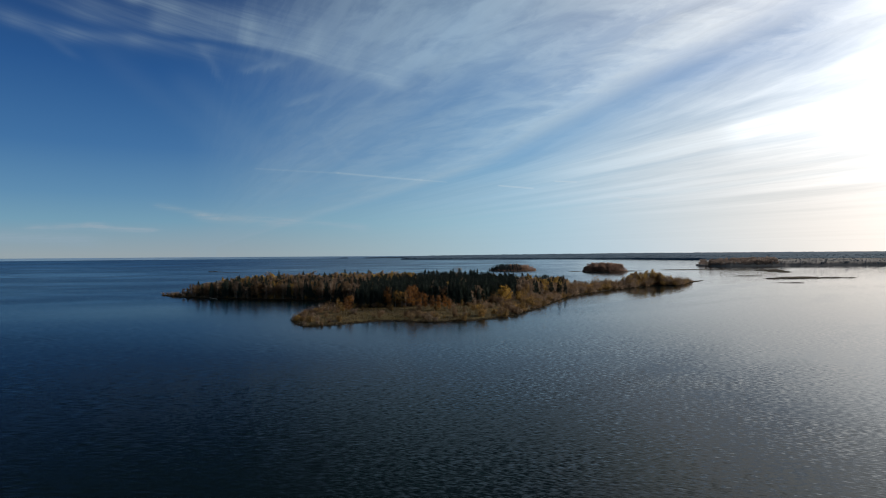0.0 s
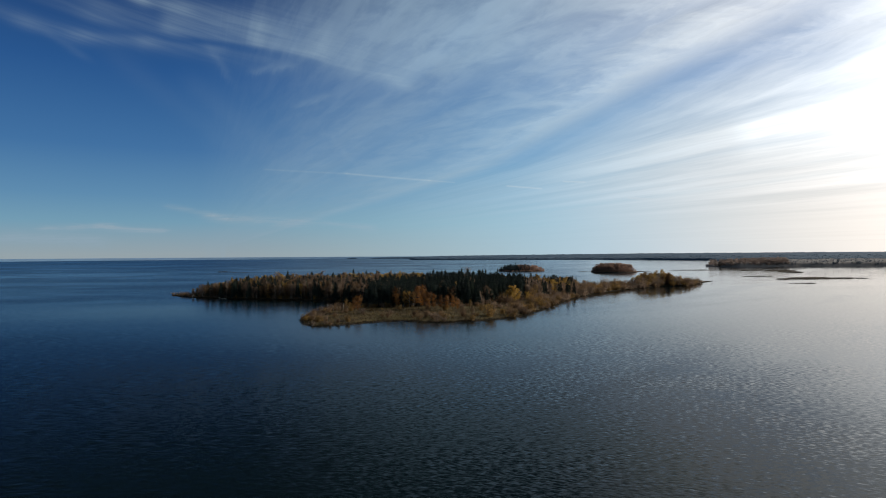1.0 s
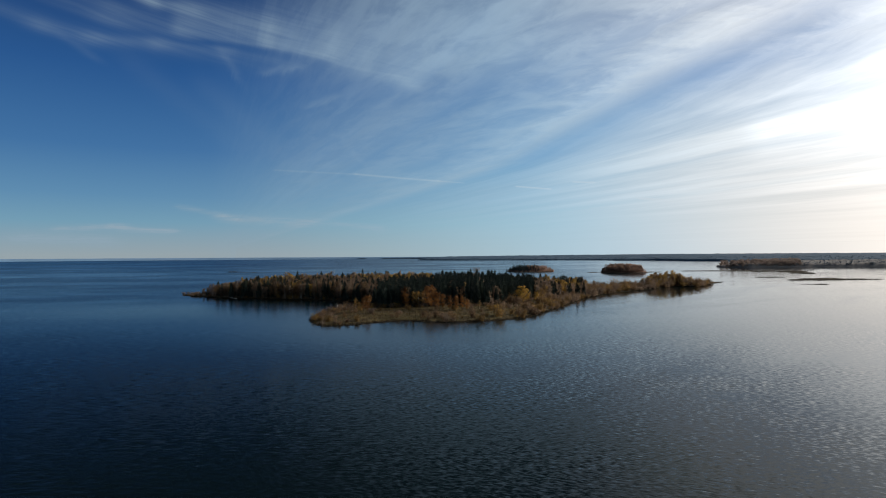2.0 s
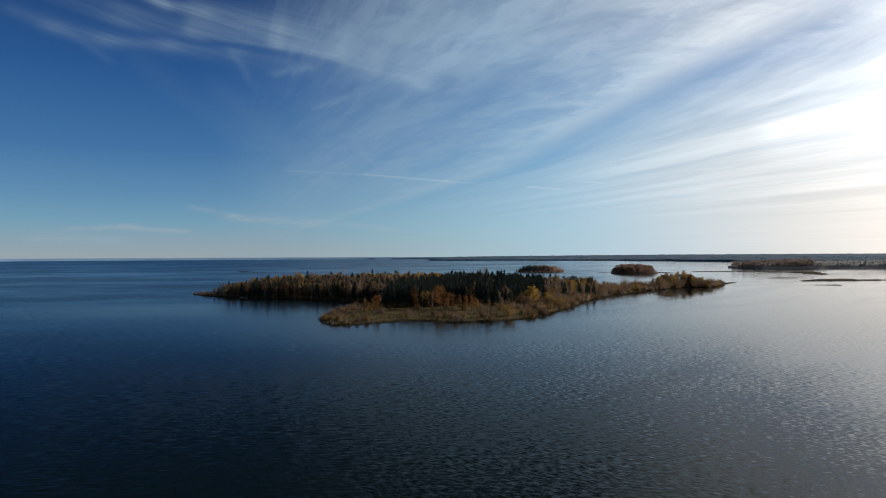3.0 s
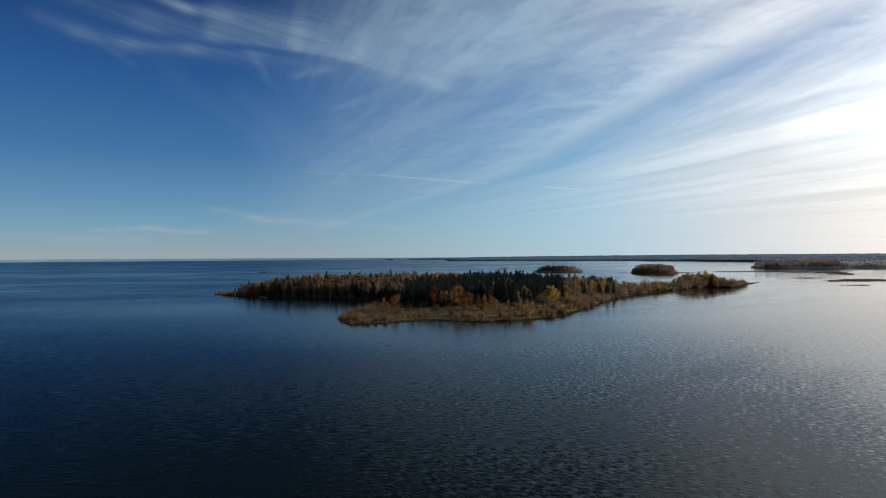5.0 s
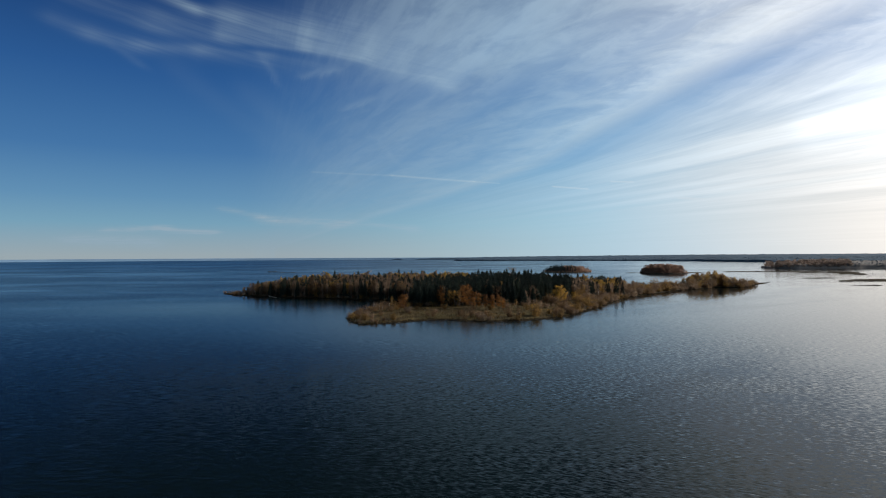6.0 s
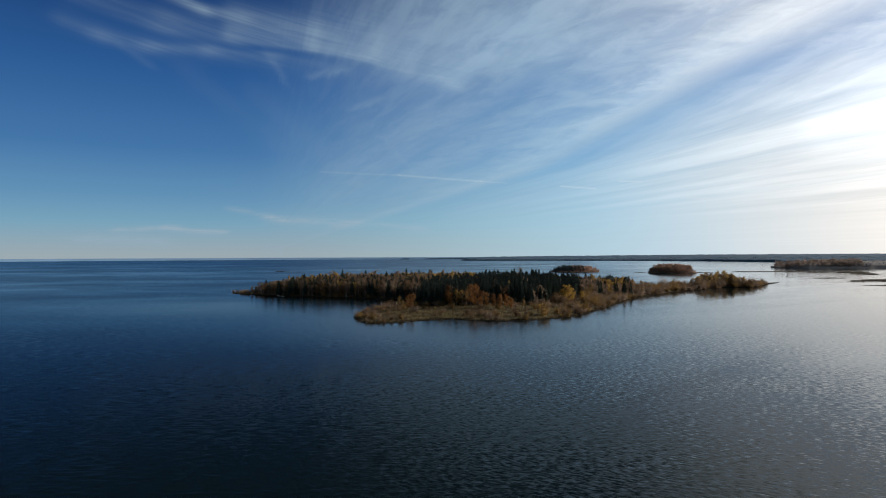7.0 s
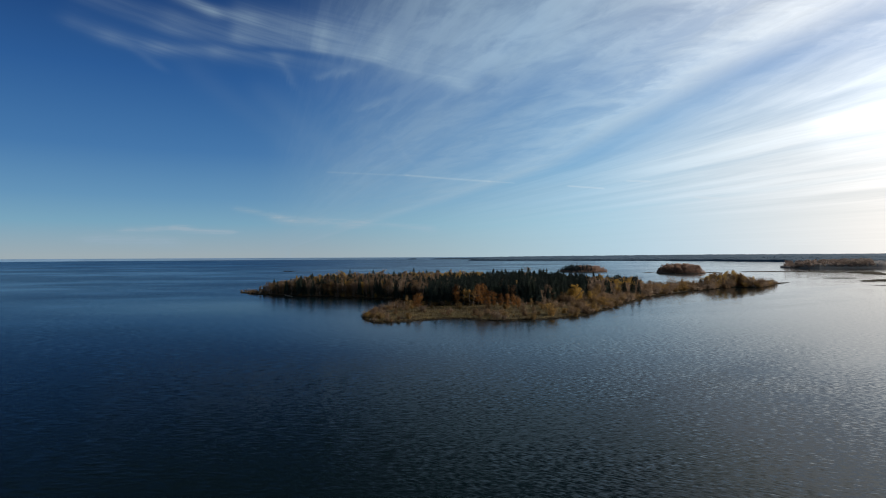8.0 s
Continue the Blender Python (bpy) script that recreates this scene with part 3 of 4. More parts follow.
BUSHES = [bush_shape(rng, h, w) for h, w in ((4.2, 0.8), (3.2, 0.95), (5.2, 0.7), (3.8, 0.9))]
LOW_SPRUCE = [spruce_shape(rng, h, 10, 1.2) for h in (17.5, 15.5, 19)]
LOW_BIRCH = [broadleaf_shape(rng, h, 0.19, 0.2, 170, 0.66, 6) for h in (14, 15.5, 13)]
DOME = [broadleaf_shape(rng, h, 0.27, 0.08, 230, 0.66, 8) for h in (10.5, 12, 9)]
FAR_DOME = [broadleaf_shape(rng, h, 0.27, 0.08, 80, 1.05, 4) for h in (10.5, 12, 9)]
FAR_BUSH = [bush_shape(rng, h, 0.85, 60, 0.5, 4) for h in (4.2, 3.4)]
TINY_TREE = [broadleaf_shape(rng, h, 0.24, 0.12, 34, 1.5, 2) for h in (13, 15, 11)]
TINY_SPRUCE = [spruce_shape(rng, h, 5, 1.3) for h in (15, 17)]


def tree_kind(name, shapes, bark, foliage, label, category, group, crown="crown", stem="trunk"):
    """Builds one thing of each shape, to be copied into place."""
    made = []
    for trunk, top in shapes:
        base = new(name)
        base.empty_display_size = 0.5
        tagged(base, label, category, group)
        part(stem, mesh_of(stem, *trunk, [bark], smooth=True), base)
        part(crown, mesh_of(crown, *top, [foliage]), base)
        made.append(base)
    return made


def plant(kinds, rows):
    """Sets things of a kind at rows of x, y, z, scale, stretch, turn; the first ones take the originals."""
    free = list(kinds)
    for i, (x, y, z, s, k, g) in enumerate(rows):
        m = Matrix.LocRotScale((x, y, z), Euler((0, 0, g)), None)
        src = kinds[i % len(kinds)]
        if src in free:
            free.remove(src)
            src.scale = (s, s, s * k)
            src.matrix_basis = m @ Matrix.Diagonal((s, s, s * k, 1))
        else:
            ob = copy_thing(src, m)
            ob.matrix_basis = m @ Matrix.Diagonal((s, s, s * k, 1))
    for src in free:
        for o in (*src.children_recursive, src):
            bpy.data.objects.remove(o)


def stand(name, shapes, rows, bark, foliage, label, category="woods"):
    """Many trees as one object of woods."""
    rows = np.asarray(rows, float)
    if not len(rows):
        return
    pieces, slots = [], []
    for i, (trunk, top) in enumerate(shapes):
        mine = rows[i::len(shapes)]
        if not len(mine):
            continue
        for shape, slot in ((trunk, 0), (top, 1)):
            v, f = spread(shape, mine)
            pieces.append((v, f))
            slots.append(np.full(len(f), slot))
    v, f = merge(pieces)
    tagged(new(name, mesh_of(name, v, f, [bark, foliage], np.concatenate(slots))), label, category, kind="stuff")


def sow(outline, step, keep, top=2.6, margin=2.0):
    """Jittered grid of (x, y, z) on land where keep(x, y, d, u) says so."""
    lo, hi = outline.min(0), outline.max(0)
    gx, gy = np.meshgrid(np.arange(lo[0], hi[0], step), np.arange(lo[1], hi[1], step))
    x = gx.ravel() + rng.uniform(-0.48, 0.48, gx.size) * step
    y = gy.ravel() + rng.uniform(-0.48, 0.48, gx.size) * step
    d, z = heights(outline, x, y, top)
    ok = (d > margin) & keep(x, y, d, rng.uniform(0, 1, len(x)))
    return np.stack([x, y, z], 1)[ok]


def rows_of(p, s0=0.85, s1=1.15, k0=0.92, k1=1.12):
    n = len(p)
    return np.column_stack([p, rng.uniform(s0, s1, n), rng.uniform(k0, k1, n), rng.uniform(0, 6.28, n)])


# ---- the wood on the island ----
wood = sow(ISLAND, 3.8, lambda x, y, d, u: wooded(x, y) & (y < 640) & (x < 135) & (x > -232) & (u < np.where(y - forest_edge(x) > 110, 0.7, 0.93)), margin=2.5)
wx, wy = wood[:, 0], wood[:, 1]
u = rng.uniform(0, 1, len(wood)) + waves2(wx, wy, 0.06, 5) * 0.35
front = wy - forest_edge(wx)
rear = (wy > 562) & (wx < -25)          # a belt of golden birches along the far side
conifer = np.where(rear, 0.14, np.where((wx > -66) & (wx < 0.122 * wy), np.where(front < 9, 0.92, 0.975), np.where(wx > 0, 0.34, 0.32)))
is_spruce = u < conifer
tone = rng.uniform(0, 1, len(wood)) + waves2(wx, wy, 0.05, 11) * 0.5
is_gold = ~is_spruce & (tone > np.where(rear, 0.42, np.where(wy > 555, 0.5, np.where(wx < -60, 1.02, np.where(wx < 60, 0.9, 0.66)))))
is_rust = ~is_spruce & ~is_gold & (tone > 0.56)
is_brown = ~is_spruce & ~is_gold & ~is_rust


def stature(rows):
    """The wood is lowest towards its western point."""
    rows[:, 3] *= np.where((rows[:, 1] > 562) & (rows[:, 0] < -25), 1.05, 1.0)
    rows[:, 3] *= rng.choice([0.94, 1.0, 1.06], len(rows)) * np.interp(rows[:, 0], [-245, -215, -185, -140, -100, -60, 25, 60, 110], [0.35, 0.62, 0.80, 0.83, 0.80, 0.82, 0.82, 0.72, 0.64])
    return rows


def near_far(mask, limit):
    """The part of a wood that faces the open water, as far as the limit allows, and the rest."""
    p = wood[mask]
    key = np.argsort(p[:, 1] - np.where(p[:, 0] < -70, 505 - (p[:, 0] + 130) * 0.33, forest_edge(p[:, 0])))
    return p[key[:limit]], p[key[limit:]]


near, far = near_far(is_spruce, 280)
plant(tree_kind("spruce", SPRUCES, DARK_BARK, SPRUCE, "tall dark green spruce in the island wood", "tree", "spruces of the island wood"), stature(rows_of(near, 0.84, 1.08)))
stand("spruce_wood", LOW_SPRUCE, stature(rows_of(far, 0.80, 1.13)), DARK_BARK, SPRUCE, "dense dark green spruce wood on the island")
near, far = near_far(is_gold, 70)
plant(tree_kind("birch", BIRCHES, BIRCH_BARK, GOLD, "birch with pale trunk and golden autumn leaves", "tree", "birches of the island wood"), stature(rows_of(near)))
stand("birch_wood", LOW_BIRCH, stature(rows_of(far)), BIRCH_BARK, GOLD, "golden autumn birch wood on the island")
near, far = near_far(is_brown, 120)
plant(tree_kind("birch", BIRCHES, BIRCH_BARK, BROWN, "half-bare birch with thin brown leaves and grey twigs", "tree", "half-bare birches of the island wood"), stature(rows_of(near)))
stand("bare_wood", LOW_BIRCH, stature(rows_of(far)), BIRCH_BARK, BROWN, "half-bare brown birch wood on the island")
near, far = near_far(is_rust, 200)
plant(tree_kind("alder", BIRCHES, DARK_BARK, RUST, "alder with rust-brown autumn leaves in the wood", "tree", "alders of the island wood"), stature(rows_of(near)))
stand("alder_wood", LOW_BIRCH, stature(rows_of(far)), DARK_BARK, RUST, "rust-brown autumn alder wood on the island")


def at(x, y):
    return float(heights(ISLAND, x, y)[1][0])


def row(x, y, s=1.0, k=1.0, g=0.0):
    return (x, y, at(x, y) - 0.05, s, k, g)


# orange aspens and rowans at the edge of the meadow
spots = [(-38, 402, 1.3), (-36, 396, 1.0), (-22, 388, 1.25), (-19, 382, 1.4), (-15, 379, 1.2), (-11, 375, 0.9), (-7, 377, 0.85), (-3, 373, 1.0), (1, 376, 0.8), (4, 373, 0.7), (-58, 370, 1.1), (-61, 373, 0.75)]
plant(tree_kind("aspen", ASPENS, DARK_BARK, ORANGE, "orange autumn aspen beside the meadow", "tree", "orange aspens"),
      [row(x, y, s, 1.05, i * 1.7) for i, (x, y, s) in enumerate(spots)])
spots = [(-32, 399, 0.62), (-28, 398, 0.72), (-25, 394, 0.66), (-66, 372, 0.5), (-64, 375, 0.42), (12, 384, 0.36)]
plant(tree_kind("birch", BIRCHES[1:4], BIRCH_BARK, WILLOW, "slim pale-trunked birch with thin yellow leaves by the meadow", "tree", "meadow birches"),
      [row(x, y, s, 1.1, i * 2.3) for i, (x, y, s) in enumerate(spots)])
# golden willows and birches behind the bay bushes
spots = [(44, 432, 1.3), (48, 436, 1.3), (41, 434, 0.9), (57, 452, 0.75), (22, 378, 0.42), (84, 505, 1.3), (92, 520, 1.2), (78, 498, 1.05), (88, 530, 1.2)]
plant(tree_kind("willow_tree", ROUNDED, DARK_BARK, BRIGHT_GOLD, "broad golden willow tree with dense autumn leaves", "tree", "golden willows"),
      [row(x, y, s, 1.0, i * 2.1) for i, (x, y, s) in enumerate(spots)])
spots = [(99, 509, 0.82), (104.5, 511, 0.68)]
plant(tree_kind("spruce", SPRUCES[1:2], DARK_BARK, SPRUCE, "lone dark spruce beside the shore bushes", "tree", "shore spruces"),
      [row(x, y, s, 1.0, i * 1.3) for i, (x, y, s) in enumerate(spots)])
# bare small trees that stand up out of the spit's thicket
spots = [(118, 545, 0.7), (124, 556, 0.8), (131, 568, 0.7), (128, 580, 0.75), (162, 606, 0.7), (168, 616, 0.78), (150, 600, 0.62), (184, 634, 0.6), (141, 590, 0.72), (112, 540, 0.75)]
plant(tree_kind("alder", BIRCHES[2:4], DARK_BARK, BROWN, "small half-bare alder among the spit's bushes", "tree", "half-bare alders"),
      [row(x, y, s, 0.9, i * 1.9) for i, (x, y, s) in enumerate(spots)])
# tall bare tree over the wood
plant(tree_kind("bare_tree", [broadleaf_shape(rng, 21, 0.20, 0.5, 420, 0.38, 16, 1.2)], DARK_BARK, BROWN, "tall half-bare tree rising over the spruces", "tree", ""),
      [row(15.5, 592, 0.95)])
# grove on the long spit
p = sow(ISLAND, 4.2, lambda x, y, d, u: (x > 200) & (x < 264) & ((x < 228) | (x > 236)) & (y > 651 + (x - 200) * 0.46) & (u < 0.8), margin=1.0)
p = rows_of(p, 0.85, 1.1)
p[:, 3] *= 0.55 + 0.45 * np.clip(np.minimum(p[:, 0] - 194, 264 - p[:, 0]) / 22, 0, 1)
golden = np.arange(len(p)) % 3 > 0
plant(tree_kind("birch", BIRCHES[2:], BIRCH_BARK, GOLD, "low golden birch on the narrow spit", "tree", "spit birches"), p[golden])
plant(tree_kind("alder", BIRCHES[2:], DARK_BARK, RUST, "low rust-brown alder on the narrow spit", "tree", "spit alders"), p[~golden])

# ---- bushes ----
shore = sow(ISLAND, 5.0, lambda x, y, d, u: ~wooded(x, y) & (d < 15) & (y < 752) & (u < np.where(x > 60, 0.97, np.where(x > 25, 0.66, np.where(x < -66, 0.5, np.where(x < -25, 0.34, 0.62))))), margin=0.2)
inner = sow(ISLAND, 6.5, lambda x, y, d, u: ~wooded(x, y) & (d >= 15) & (u < np.where(x > 55, 0.85, np.where(x > 22, 0.42, 0.22))))
edge_ = sow(ISLAND, 4.0, lambda x, y, d, u: (np.abs(y - forest_edge(x)) < 7) & (x > -75) & (x < 120) & (u < 0.6))
tip_ = sow(ISLAND, 4.5, lambda x, y, d, u: (x < -205) & (u < 0.6), margin=1.0)
west_ = sow(ISLAND, 4.0, lambda x, y, d, u: (x < -72) & (x > -206) & (d < 7) & (y < 560) & (u < 0.55), margin=1.0)
both = np.vstack([shore, inner, edge_, tip_, west_])
both = both[np.argsort(both[:, 1])]
kind = rng.uniform(0, 1, len(both)) + waves2(both[:, 0], both[:, 1], 0.08, 21) * 0.4 - np.where(both[:, 0] > 70, 0.14, np.where(both[:, 0] < -195, 0.3, 0))
size = np.where(both[:, 0] > 268, 1.0, np.where(both[:, 0] > 112, 1.45, np.where(both[:, 0] > 80, 0.85, np.where(both[:, 0] > 18, 0.98, np.where(both[:, 0] < -195, 0.55, np.where(both[:, 0] < -66, 0.75, 0.8))))))
rows = rows_of(both, 0.45, 1.5, 0.8, 1.25)
rows[:, 3] *= size
gold, rust, bare = rows[kind > 0.62], rows[(kind <= 0.62) & (kind > 0.3)], rows[kind <= 0.3]
plant(tree_kind("willow_bush", BUSHES, DARK_BARK, WILLOW, "gold-brown willow bush on the shore", "bush", "willow bushes", "foliage", "stem"), gold[:230])
stand("willow_thicket", BUSHES, gold[230:], DARK_BARK, WILLOW, "gold-brown willow thicket on the spit", "bushes")
plant(tree_kind("alder_bush", BUSHES, DARK_BARK, RUST, "rust-brown alder bush on the shore", "bush", "alder bushes", "foliage", "stem"), rust[:230])
stand("alder_thicket", BUSHES, rust[230:], DARK_BARK, RUST, "rust-brown alder thicket on the spit", "bushes")
plant(tree_kind("bare_bush", BUSHES, DARK_BARK, BROWN, "half-bare grey-brown bush on the shore", "bush", "half-bare bushes", "foliage", "stem"), bare[:230])
stand("bare_thicket", BUSHES, bare[230:], DARK_BARK, BROWN, "half-bare grey-brown thicket on the spit", "bushes")

# ---- dead wood, saplings and stones ----
def bare_shape(r, h, limbs=7):
    pieces = [limb((0, 0, -0.2), (r.uniform(-0.3, 0.3), r.uniform(-0.3, 0.3), h), h * 0.016, 0.02, 5, 0.15, 4)]
    for i in range(limbs):
        z, g, L = h * r.uniform(0.35, 0.9), i * 2.4, h * r.uniform(0.12, 0.25)
        pieces.append(limb((0, 0, z), (math.cos(g) * L, math.sin(g) * L, z + L * 0.9), h * 0.006, 0.012, 3, 0.05, 2))
    return merge(pieces)


for x, y, h in ((-79, 381, 5.5), (-76, 384, 4.2), (-73, 379, 3.6), (-83, 377, 3.2), (-70, 386, 5.0), (-228, 531, 4.0), (-236, 538, 3.2), (-221, 528, 4.6)):
    base = tagged(new("bare_sapling"), "leafless grey sapling standing near the shore", "tree", "bare saplings")
    base.location = (x, y, at(x, y))
    part("stem", mesh_of("stem", *bare_shape(rng, h), [BIRCH_BARK]), base)

trunk_bed = at(-196, 508)
fallen = tagged(new("fallen_trunk"), "pale fallen birch trunk lying on the bank", "log")
fallen.location = (-196, 508.5, trunk_bed + 0.2)
part("log", mesh_of("log", *merge([limb((-3, 1.2, 0.9), (5, -2.0, 0.0), 0.17, 0.22, 7, 0.1, 4), limb((-1, 0.4, 0.7), (-3.5, -0.6, 1.9), 0.08, 0.03, 4, 0.05, 2)]), [BIRCH_BARK], smooth=True), fallen)


def stone_mesh(r, size, mat=STONE):
    bm = bmesh.new()
    bmesh.ops.create_icosphere(bm, subdivisions=2, radius=size)
    k = r.uniform(0, 6.28, 3)
    for v in bm.verts:
        n = 1 + 0.18 * math.sin(v.co.x / size * 2.3 + k[0]) + 0.14 * math.sin(v.co.y / size * 3.1 + k[1]) + 0.1 * math.sin(v.co.z / size * 4 + k[2])
        v.co = Vector((v.co.x * n * 1.3, v.co.y * n, v.co.z * n * 0.65))
    me = bpy.data.meshes.new("stone")
    bm.to_mesh(me)
    bm.free()
    me.materials.append(mat)
    return me


stones = [stone_mesh(rng, k) for k in (0.5, 0.7, 0.4)]
spots = [(-118, 487, 0), (-116, 486.5, 2), (-103, 480.5, 1)]
spots += [(-82 + 4 * i + rng.uniform(-1.5, 1.5), 320 + (0 if i > 1 else 3) + rng.uniform(-1, 1), i % 3) for i in range(3)]
for i in range(4):
    o = ISLAND[(70 + i * 11) % len(ISLAND)]
    spots.append((o[0] + rng.uniform(-1.2, 1.2), o[1] + rng.uniform(-0.8, 0.8), i % 3))
for x, y, k in spots:
    ob = tagged(new("stone", stones[k]), "grey rounded stone at the waterline", "stone", "shore stones")
    ob.location = (x, y, max(at(x, y), -0.25) + 0.05)
    ob.rotation_euler = (0, 0, rng.uniform(0, 6.28))
    ob.scale = [rng.uniform(0.6, 1.3)] * 3

# ---- grass and reeds ----
def blades(points, h0, h1, per, spread_, wide):
    n = len(points) * per
    c = np.repeat(points, per, 0) + np.column_stack([rng.normal(size=(n, 2)) * spread_, np.zeros(n)])
    g, h = rng.uniform(0, 6.28, n), rng.uniform(h0, h1, n)
    a = np.column_stack([np.cos(g), np.sin(g), np.zeros(n)]) * wide * rng.uniform(0.6, 1.3, (n, 1))
    tip = c + np.column_stack([rng.normal(size=(n, 2)) * 0.25 * h[:, None], h])
    v = np.stack([c - a, c + a, tip], 1).reshape(-1, 3)
    return v, np.arange(n * 3).reshape(n, 3)


p = sow(ISLAND, 1.5, lambda x, y, d, u: ~wooded(x, y) & (u < 0.8) & ((x < 50) | (d > 12)), margin=0.8)
tagged(new("meadow_grass", mesh_of("meadow_grass", *blades(p, 0.3, 1.0, 5, 0.5, 0.10), [DRY_GRASS])), "tall dry yellow-brown grass on the meadow", "grass", kind="stuff")
p = sow(ISLAND, 1.2, lambda x, y, d, u: (d < 2.2) & (u < 0.8) & (y < 800) & (y < 400), margin=-0.6)
p[:, 2] = np.maximum(p[:, 2], -0.1)
tagged(new("shore_reeds", mesh_of("shore_reeds", *blades(p, 0.4, 1.1, 5, 0.4, 0.09), [SHADE_REED])), "reeds along the waterline, coloured dark for the shade under the bank", "reeds", kind="stuff")


# ---- islets and reed banks out on the lake ----
def oval(cx, cy, rx, ry, turn, seed, rough=0.18, n=16):
    r = np.random.default_rng(seed)
    g = np.arange(n) / n * 2 * math.pi
    k = 1 + r.uniform(-rough, rough, n)
    x, y = np.cos(g) * rx * k, np.sin(g) * ry * k
    c, s = math.cos(radians(turn)), math.sin(radians(turn))
    return smooth_outline(np.column_stack([cx + x * c - y * s, cy + x * s + y * c]), 4)


def islet(name, outline, top, step, groups, label):
    land(name, outline, 3.0, top, [FOREST_FLOOR, HAZED_MUD], label, "islet")
    p = sow(outline, 3.6, lambda x, y, d, u: u < 0.85, top, 0.4)
    stand("islet_bushes", FAR_BUSH, rows_of(p, 0.5, 1.0), DARK_BARK, HAZED_LEAVES, "brown bushes under the trees of an islet", "bushes")
    for stuff, shapes, bark, leaf, share, words, keep, s0, s1 in groups:
        p = sow(outline, step, lambda x, y, d, u: (u < share) & keep(x, y), top, 1.5)
        rows = rows_of(p, s0, s1)
        rows[:, 3] *= np.clip(0.38 + heights(outline, p[:, 0], p[:, 1])[0] / 20, 0.4, 1.0)
        stand(stuff, shapes, rows, bark, leaf, words)


WEST_ISLET = oval(146, 1262, 48, 44, 15, 4)
islet("islet_1", WEST_ISLET, 1.5, 5.0, [
    ("islet_spruces", LOW_SPRUCE, DARK_BARK, HAZED_SPRUCE, 0.95, "dark spruces on the far islet", lambda x, y: x < 162, 0.5, 0.82),
    ("islet_birches", LOW_BIRCH, BIRCH_BARK, HAZED_LEAVES, 0.75, "brown autumn birches on the far islet", lambda x, y: x > 140, 0.6, 0.82)],
    "small wooded islet with spruces and brown birches")
EAST_ISLET = oval(316, 1168, 46, 36, 12, 8, 0.10)
islet("islet_2", EAST_ISLET, 2.0, 4.6, [
    ("islet_birches", DOME, DARK_BARK, HAZED_LEAVES, 0.85, "rust-brown autumn birches on the far islet", lambda x, y: x < 350, 1.1, 1.3),
    ("islet_birches", DOME, DARK_BARK, HAZED_LEAVES, 0.3, "half-bare birches on the far islet", lambda x, y: x < 364, 0.7, 1.0)],
    "small islet covered with rust-brown birches")


def reed_bank(name, cx, cy, rx, ry, turn, seed, tall, label):
    o = oval(cx, cy, rx, ry, turn, seed, 0.45)
    land(name, o, max(1.5, ry / 6), 0.3, [HAZED_MUD, HAZED_MUD], label, "reed bank")
    p = sow(o, 1.8, lambda x, y, d, u: u < 0.8, 0.3, 0.3)
    if len(p):
        tagged(new("reeds", mesh_of("reeds", *blades(p, tall * 0.25, tall * 0.65, 5, 0.6, 0.22), [HAZED_REED])), "dry brown reeds on a low bank", "reeds", kind="stuff")


for i, (cx, cy, rx, ry, turn, tall) in enumerate([
        (600, 1262, 52, 5, 0, 1.6), (520, 1275, 60, 4, 2, 1.4), (652, 1190, 24, 20, -10, 3.0), (610, 1215, 30, 5, -4, 1.4), (628, 1110, 22, 12, -30, 2.2),
        (505, 850, 28, 13, 4, 2.6), (560, 850, 22, 6, 0, 1.8), (528, 872, 16, 5, -8, 1.6), (462, 832, 14, 6, 10, 1.6), (420, 720, 15, 3, -6, 1.2), (470, 930, 22, 4, 0, 1.2), (263, 1188, 12, 5, 20, 1.0), (384, 1205, 24, 5, 25, 1.0)]):
    reed_bank("reed_bank_%d" % (i + 1), cx, cy, rx, ry, turn, 40 + i, tall, "low bank of brown reeds in the shallow lake")


# dark stony reef that barely breaks the surface
for i, (cx, cy, rx, ry) in enumerate([(-493, 1283, 14, 6), (-456, 1246, 9, 3), (-432, 1240, 12, 3)]):
    o = oval(cx, cy, rx, ry, 4, 70 + i, 0.4)
    land("reef_%d" % (i + 1), o, 1.5, 1.2, [REEF_STONE, REEF_STONE], "low dark stony reef in the open lake", "reef")
boulders = [stone_mesh(rng, k, REEF_STONE) for k in (2.4, 1.7, 2.0)]
for i, (x, y) in enumerate([(-501, 1283), (-497, 1281), (-493, 1284), (-489, 1282), (-485, 1283), (-478, 1283), (-458, 1246), (-452, 1246), (-436, 1240), (-430, 1240)]):
    ob = tagged(new("boulder", boulders[i % 3]), "dark wet boulder on the stony reef", "boulder", "reef boulders")
    ob.location, ob.rotation_euler = (x, y, 0.55), (0, 0, i * 1.3)
    ob.scale = [1.0 if i < 5 else 0.55] * 3


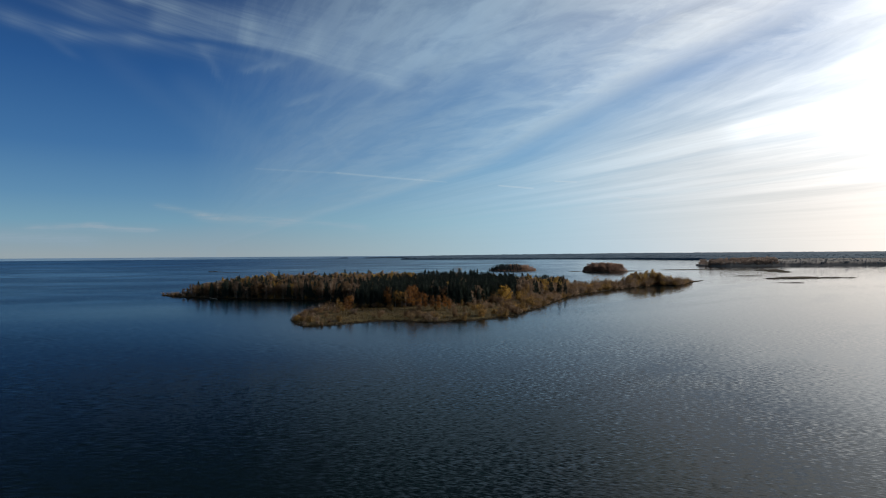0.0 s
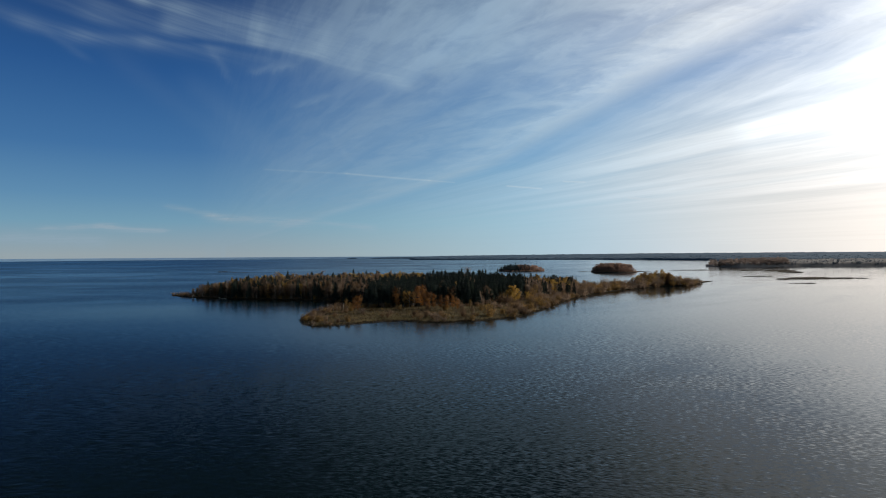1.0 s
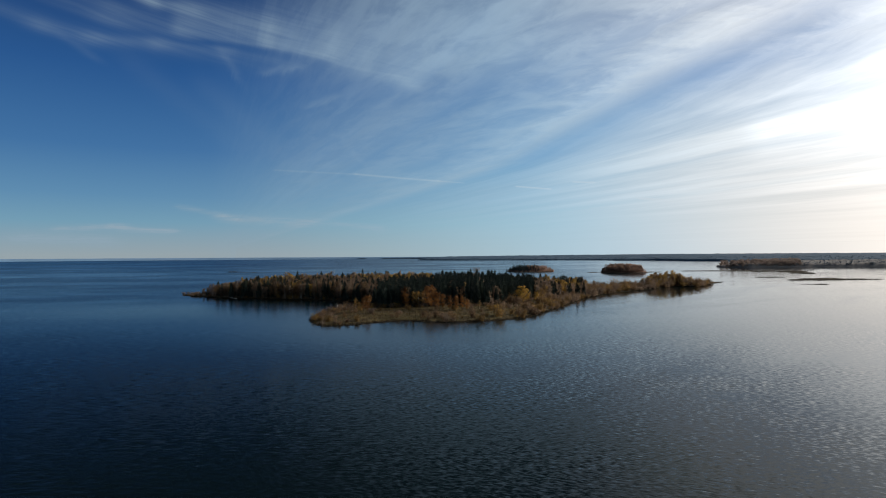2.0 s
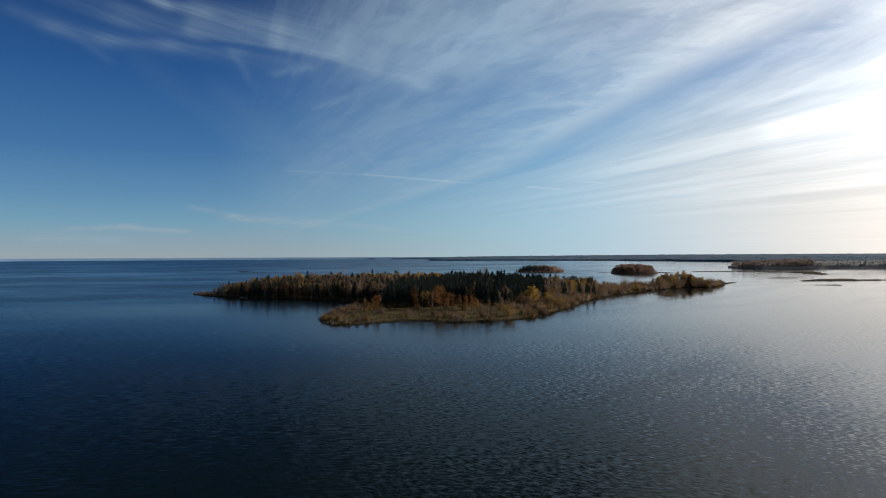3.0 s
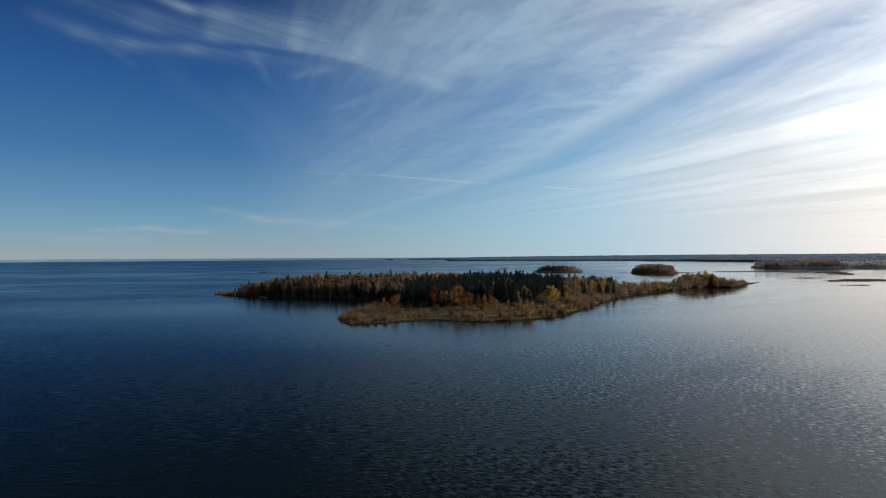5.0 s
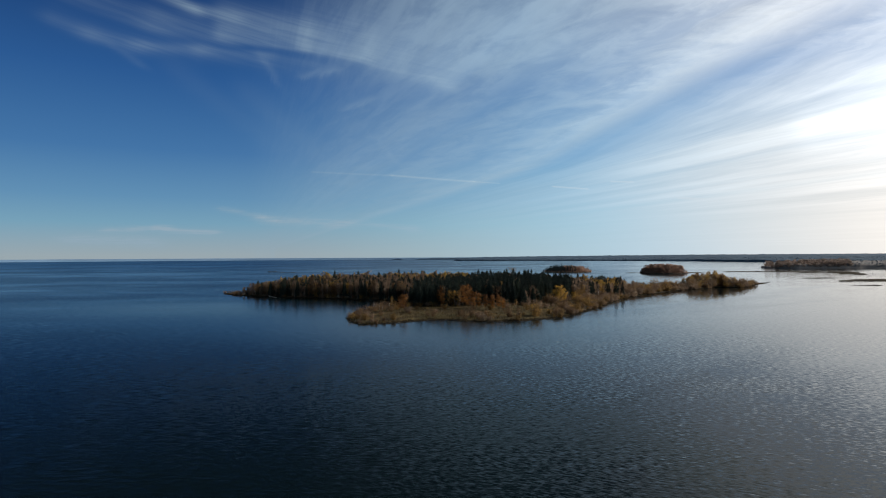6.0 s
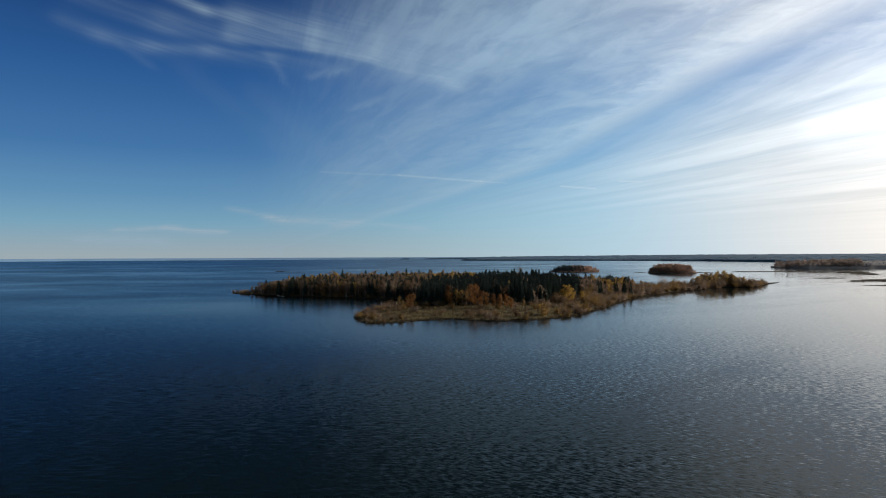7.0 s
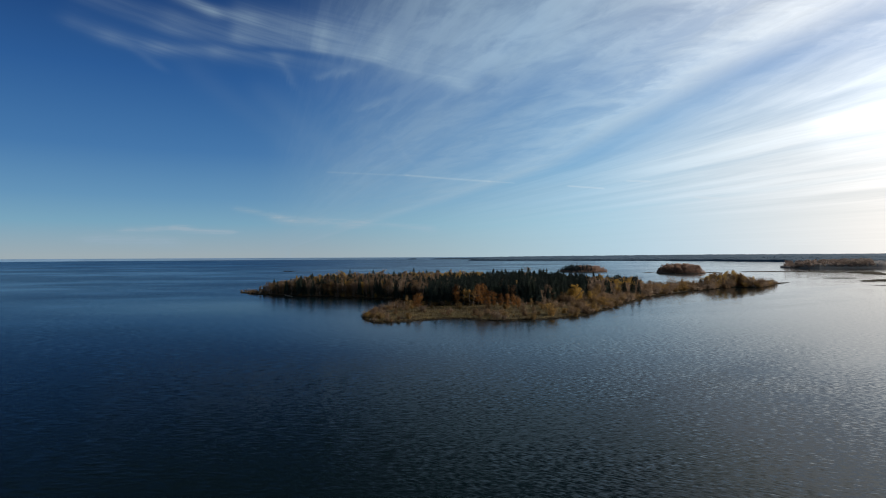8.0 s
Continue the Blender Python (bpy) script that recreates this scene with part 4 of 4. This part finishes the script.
# ---- the far shores ----
def shore_land(name, xs, front, depth, crest, mat, label, canopy=8.0, shear=0.0):
    """A strip of rising wooded land: front edge and crest height given along x, under an uneven canopy."""
    xs = np.asarray(xs, float)
    k = np.array([0, 0.006, 0.012, 0.03, 0.06, 0.1, 0.15, 0.21, 0.28, 0.36, 0.45, 0.55, 0.66, 0.78, 1.0])
    gx, gk = np.meshgrid(xs, k)
    gy = np.interp(gx, *front) + gk * depth + np.where(gk > 0, rng.normal(size=gx.shape) * depth * 0.002, 0)
    gz = -0.3 + np.interp(gx, *crest) * np.sin(np.clip(gk * 1.25, 0, 1) * math.pi / 2) + waves2(gx, gy, 0.02, 31) * 0.5
    gz += canopy * np.clip((gx - xs[0]) / 25, 0.45, 1) * np.clip((gk - 0.003) / 0.02, 0, 1) * (1 + rng.normal(size=gx.shape) * 0.13)
    gz += np.clip(canopy, 0, 1) * waves2(gx, gy, 0.05, 33) * 1.0
    gz[0] = -0.3
    gx = gx + gk * depth * shear
    idx = np.arange(gx.size).reshape(gx.shape)
    f = np.stack([idx[:-1, :-1], idx[:-1, 1:], idx[1:, 1:], idx[1:, :-1]], -1).reshape(-1, 4)
    tagged(new(name, mesh_of(name, np.stack([gx.ravel(), gy.ravel(), gz.ravel()], 1), f, [mat], smooth=True)), label, "far shore", kind="structure")


def shore_woods(name, x0, x1, front, depth, crest, n, shapes, bark, leaf, label, s0=0.8, s1=1.2, bias=1.6, shear=0.0):
    x = rng.uniform(x0, x1, n)
    k = rng.uniform(0, 1, n) ** bias
    y = np.interp(x, *front) + 4 + k * depth * 0.85
    z = -0.6 + np.interp(x, *crest) * np.sin(np.clip(k * 0.85 * 1.25, 0, 1) * math.pi / 2)
    stand(name, shapes, rows_of(np.column_stack([x + k * 0.85 * depth * shear, y, z]), s0, s1), bark, leaf, label)


# headland of brown woods
HEAD = ([690, 702, 740, 900, 1500, 2200], [1630, 1565, 1545, 1580, 1600, 1600])
HEAD_TOP = ([690, 720, 760, 900, 2200], [0.2, 1, 3, 5, 5])
shore_land("headland", np.linspace(690, 2200, 420), HEAD, 420, HEAD_TOP, HAZED_HEAD_LAND, "low wooded headland across the lake", 9.0, 0.5)
shore_woods("headland_birches", 692, 890, HEAD, 330, HEAD_TOP, 700, FAR_DOME, HAZED_HEAD_LAND, HAZED_HEAD_WOODS, "brown autumn birches on the headland", 0.8, 1.65, shear=0.5)
shore_woods("headland_birches", 860, 2200, HEAD, 420, HEAD_TOP, 500, FAR_DOME, HAZED_LAND, HAZED_MIXED, "half-bare birches on the headland", 0.75, 1.05, shear=0.5)
shore_woods("headland_spruces", 850, 2200, HEAD, 420, HEAD_TOP, 1700, TINY_SPRUCE, HAZED_LAND, HAZED_CONIFER, "dark spruces on the headland", 0.6, 0.82, shear=0.5)
# middle shore behind the islets
MID = ([-260, -200, 0, 300, 700, 1000, 1100, 1200, 2600], [3650, 3560, 3480, 3430, 3290, 3160, 2950, 2750, 2500])
MID_TOP = ([-260, -150, 700, 1300, 2600], [0.5, 2, 6, 13, 18])
shore_land("mid_shore", np.linspace(-260, 2600, 480), MID, 700, MID_TOP, HAZED_LAND, "low wooded shore far across the lake", 8.0)
shore_woods("mid_shore_woods", -255, 2600, MID, 500, MID_TOP, 3000, TINY_TREE, HAZED_LAND, HAZED_MIXED, "mixed autumn woods on the far shore", 0.6, 0.75)
# last shore at the horizon
LAST = ([-5200, -3000, -900, -700, 600, 4200], [4550, 4800, 4800, 4780, 4500, 3900])
LAST_WEST = ([-3900, -3400, -3000, -2500, -2000, -1500, -1000, -500, 0, 600, 1200], [2950, 3500, 3850, 4190, 4450, 4640, 4775, 4855, 4880, 4845, 4730])
LAST_TOP = ([-640, -560, 200, 1500, 4200], [1, 6, 15, 24, 30])
shore_land("far_isle", np.linspace(-842, -764, 14), LAST, 60, ([-842, -800, -764], [0, 3, 0]), HAZED_LAND, "tiny wooded isle on the horizon", 6.0)
shore_land("last_shore", np.linspace(-640, 4200, 520), LAST, 500, LAST_TOP, HAZED_LAND, "last low wooded shore on the horizon", 7.0)
# strip added to meet the horizon where the clipped water ends too low
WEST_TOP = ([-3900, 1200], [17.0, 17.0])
shore_land("west_shore", np.linspace(-3900, 1200, 120), LAST_WEST, 40, WEST_TOP, HAZE_STRIP, "hazy blue strip standing in for distant water and shore at the horizon", 0.0)
